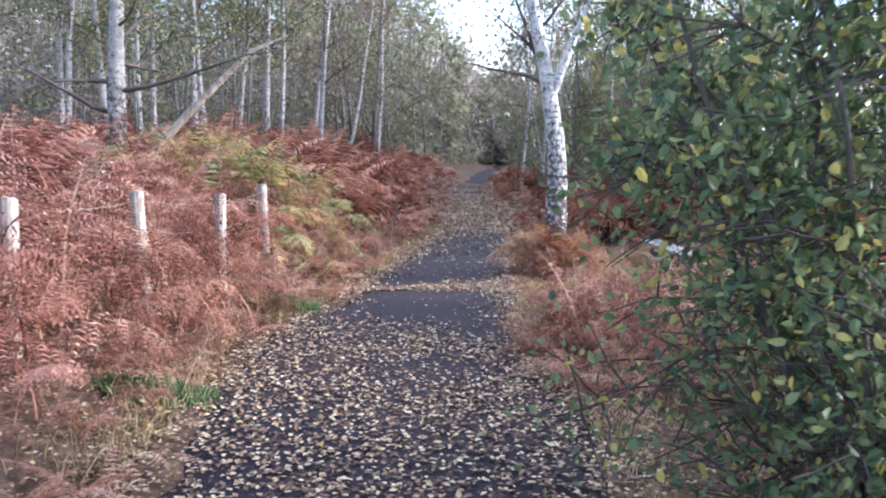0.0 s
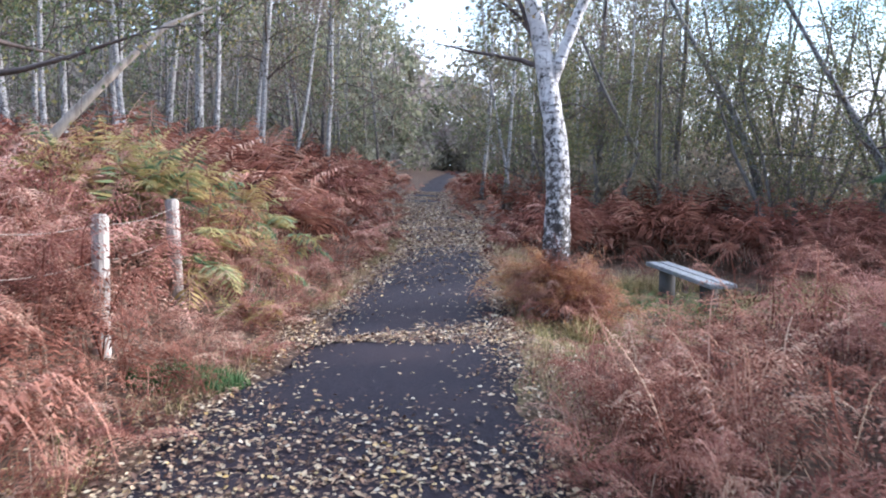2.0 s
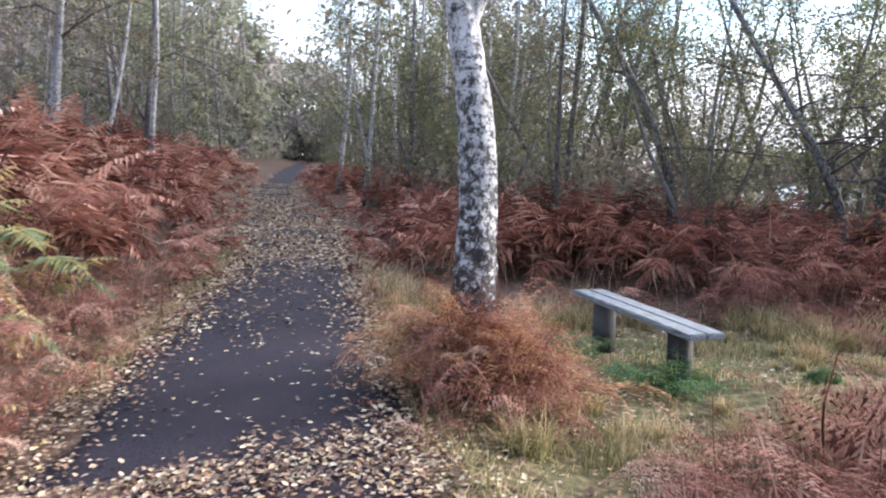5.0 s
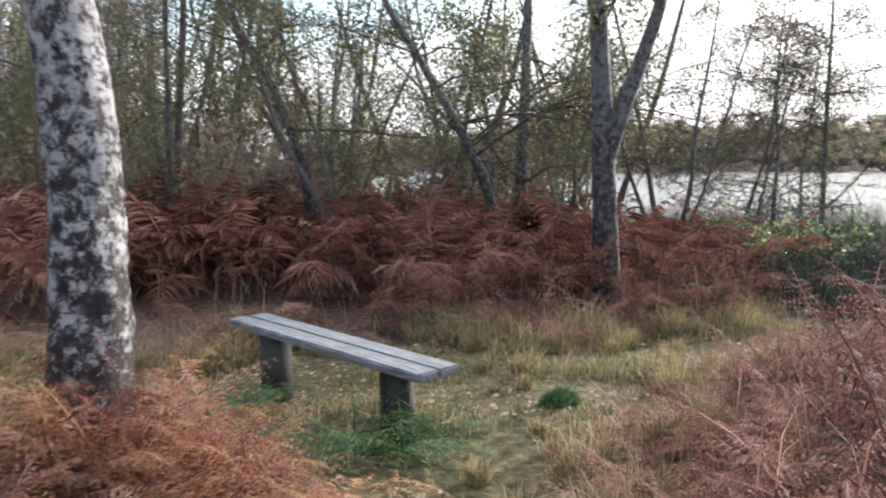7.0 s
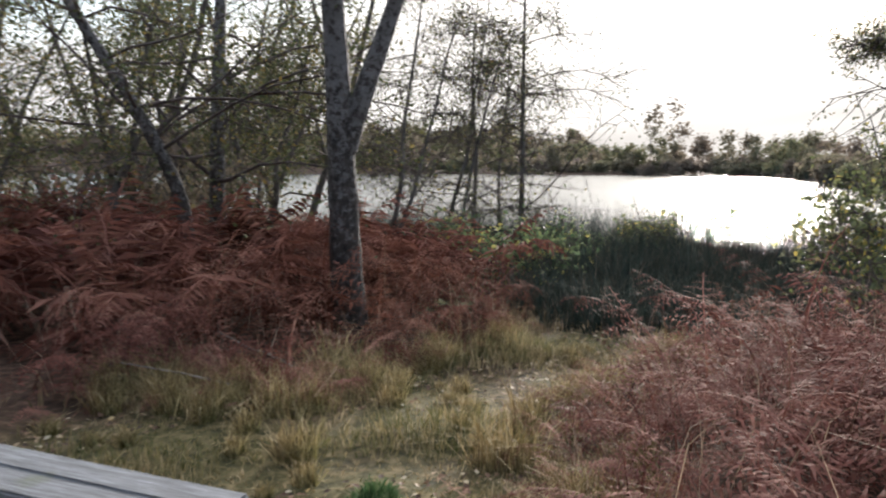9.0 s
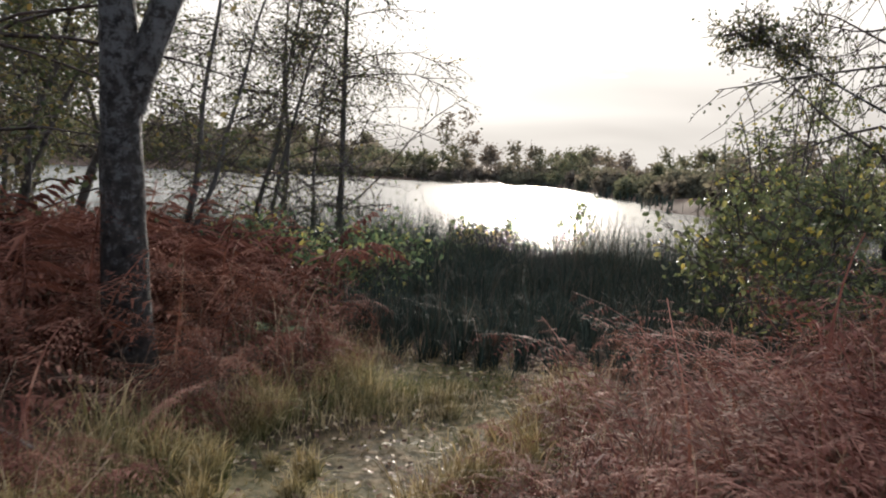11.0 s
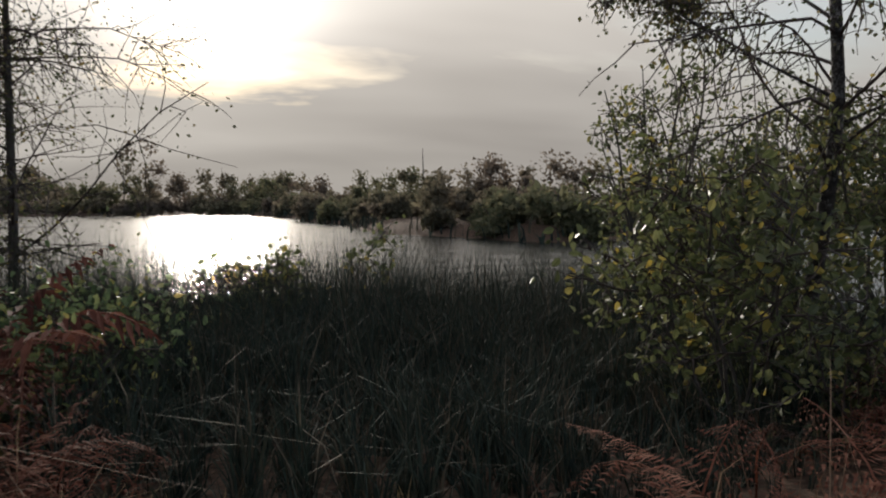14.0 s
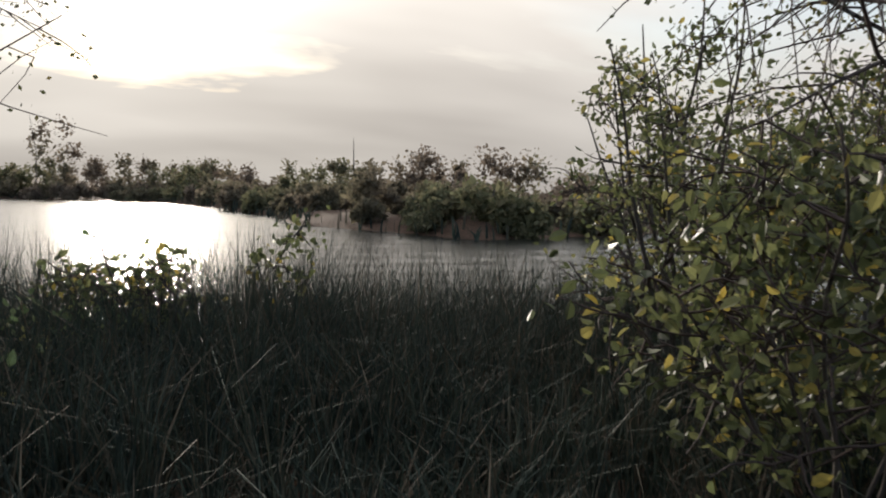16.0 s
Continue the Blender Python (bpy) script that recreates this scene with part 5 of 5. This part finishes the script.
# ---- woods across the lake and behind the near trees ----
def woods(name, label, spots, seed, leaf_scale=1.0, low=0.05, most=1000, mat=None):
    """A stretch of distant woodland: crowns of leaf clumps that reach down to the ground, on trunks."""
    r = np.random.default_rng(seed)
    leaves, trunks = [], Soup()
    for x, y, H, R in spots:
        z = float(height(x, y))
        dist = math.hypot(x - 4, y - 6)
        n = int(np.clip(50000 / dist, 260, most) * (1 if mat else 1.8 if dist > 60 and H > 5 else 1.3 if 40 < dist < 100 else 1))
        k = 10
        cx = r.normal(0, R * 0.42, (k, 2)); cz = (low + (0.86 - low) * r.random(k) ** 1.25) * H; cr = r.uniform(0.3, 0.55, k) * R
        w = r.integers(0, k, n)
        D = r.standard_normal((n, 3)); D /= np.linalg.norm(D, axis=1)[:, None]
        inner = r.random(n) < 0.4
        P = D * (cr[w] * np.where(inner, r.uniform(0.0, 0.75, n), r.uniform(0.6, 1.1, n)))[:, None]
        P[:, :2] += cx[w]; P[:, 2] = np.clip(P[:, 2] + cz[w], 0.03, H * 1.05)
        leaves.append(np.column_stack((P + (x, y, z), np.where(inner, 1.8, 1.0) * leaf_scale * ((0.13 if dist < 40 else 0.07) + 0.0022 * dist))))
        trunks.add(*_vq(tube([(x, y, z - 0.2), (x + r.normal(0, 0.2), y, z + H * 0.5), (x + r.normal(0, 0.3), y + r.normal(0, 0.3), z + H * 0.9)], [0.10, 0.06, 0.02], 4)))
    A = np.concatenate(leaves)
    V, T = leaf_cloud(A[:, :3], A[:, 3])
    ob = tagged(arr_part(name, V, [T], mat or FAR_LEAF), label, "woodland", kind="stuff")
    V, F = trunks.arrays()
    tagged(arr_part("trunk", V, F, BARK_DARK, ob), kind="stuff")


def far_woods():
    r = np.random.default_rng(701)
    spots = [(66, -1.0, 5.6, 1.7), (62, -4.5, 4.4, 2.2), (61, -6.0, 4.0, 2.2), (145, 34, 13.5, 4.5), (145, 30, 9.0, 4.0), (150, 19, 8, 2.4), (58, -10, 4.0, 3)]
    while len(spots) < 330:
        x, y = r.uniform(40, 330), r.uniform(-150, 330)
        d = float(far_land(np.array(x), np.array(y)))
        if d < 2.0 or d > 28 + 60 * (y > 60) or r.random() > (0.6 if x > 200 else 1.0):
            continue
        scrub = x < 125 and y < 20
        H = r.uniform(1.5, 2.7) if scrub else r.uniform(3.5, 6.5)
        spots.append((x, y, H, H * (r.uniform(0.5, 0.9) if scrub else r.uniform(0.45, 0.7))))
    # low scrub that closes the shore
    while len(spots) < 600:
        x, y = r.uniform(38, 190), r.uniform(-60, 170)
        d = float(far_land(np.array(x), np.array(y)))
        if 0.1 < d < 6.0:
            H = r.uniform(0.9, 1.9)
            spots.append((x, y, H, H * 0.9))
    # the wooded hill beyond the lake's northern end
    while len(spots) < 710:
        x, y = r.uniform(165, 330), r.uniform(95, 320)
        if float(far_land(np.array(x), np.array(y))) > 6:
            H = r.uniform(7, 10)
            spots.append((x, y, H, H * 0.55))
    woods("far_woods", "distant scrubby autumn woodland across the lake", spots, 702, 1.15)
    spots = []
    while len(spots) < 290:
        x, y = r.uniform(-48, 34), r.uniform(38, 92)
        if (y < 46 and -22 < x < 11) or (x > 8 + 0.25 * (y - 20)) or abs(x) > 0.62 * y + 3 or (abs(x - path_x(y) - 0.02 * y) < 4.5 and y < 76):
            continue
        H = r.uniform(11, 17) if x < path_x(y) - 6 else r.uniform(8, 12)
        spots.append((x, y, H, H * r.uniform(0.28, 0.4)))
    for k in range(14):
        spots.append((5.0 + 0.9 * (k - 7) + r.normal(0, 0.5), 78 + r.uniform(0, 6), r.uniform(4, 7), 2.4))
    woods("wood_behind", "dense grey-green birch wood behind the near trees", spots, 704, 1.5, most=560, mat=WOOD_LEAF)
    spots = []
    for u in np.linspace(0, 1, 16):
        x = float(np.interp(u, (0, 0.4, 0.75, 1), (3.5, 8.6, 10.8, 12.6))) + r.normal(0, 0.2)
        y = float(np.interp(u, (0, 0.4, 0.75, 1), (17.0, 15.3, 16.6, 18.4))) + r.normal(0, 0.3)
        H = r.uniform(1.3, 1.9)
        spots.append((x, y, H, H * 0.8))
    while len(spots) < 52:
        x, y = r.uniform(4, 15), r.uniform(20, 40)
        if float(height(x, y)) > -0.4 and x > float(path_x(y)) + 3:
            H = r.uniform(2.4, 5.0)
            spots.append((x, y, H, H * 0.5))
    while len(spots) < 92:
        x, y = r.uniform(3, 15), r.uniform(16.5, 34)
        if float(height(x, y)) > -0.5:
            H = r.uniform(0.9, 1.9)
            spots.append((x, y, H, H * 0.8))
    woods("undergrowth", "dark tangled undergrowth between the lakeside trees", spots, 706, 0.4, most=800)


far_woods()
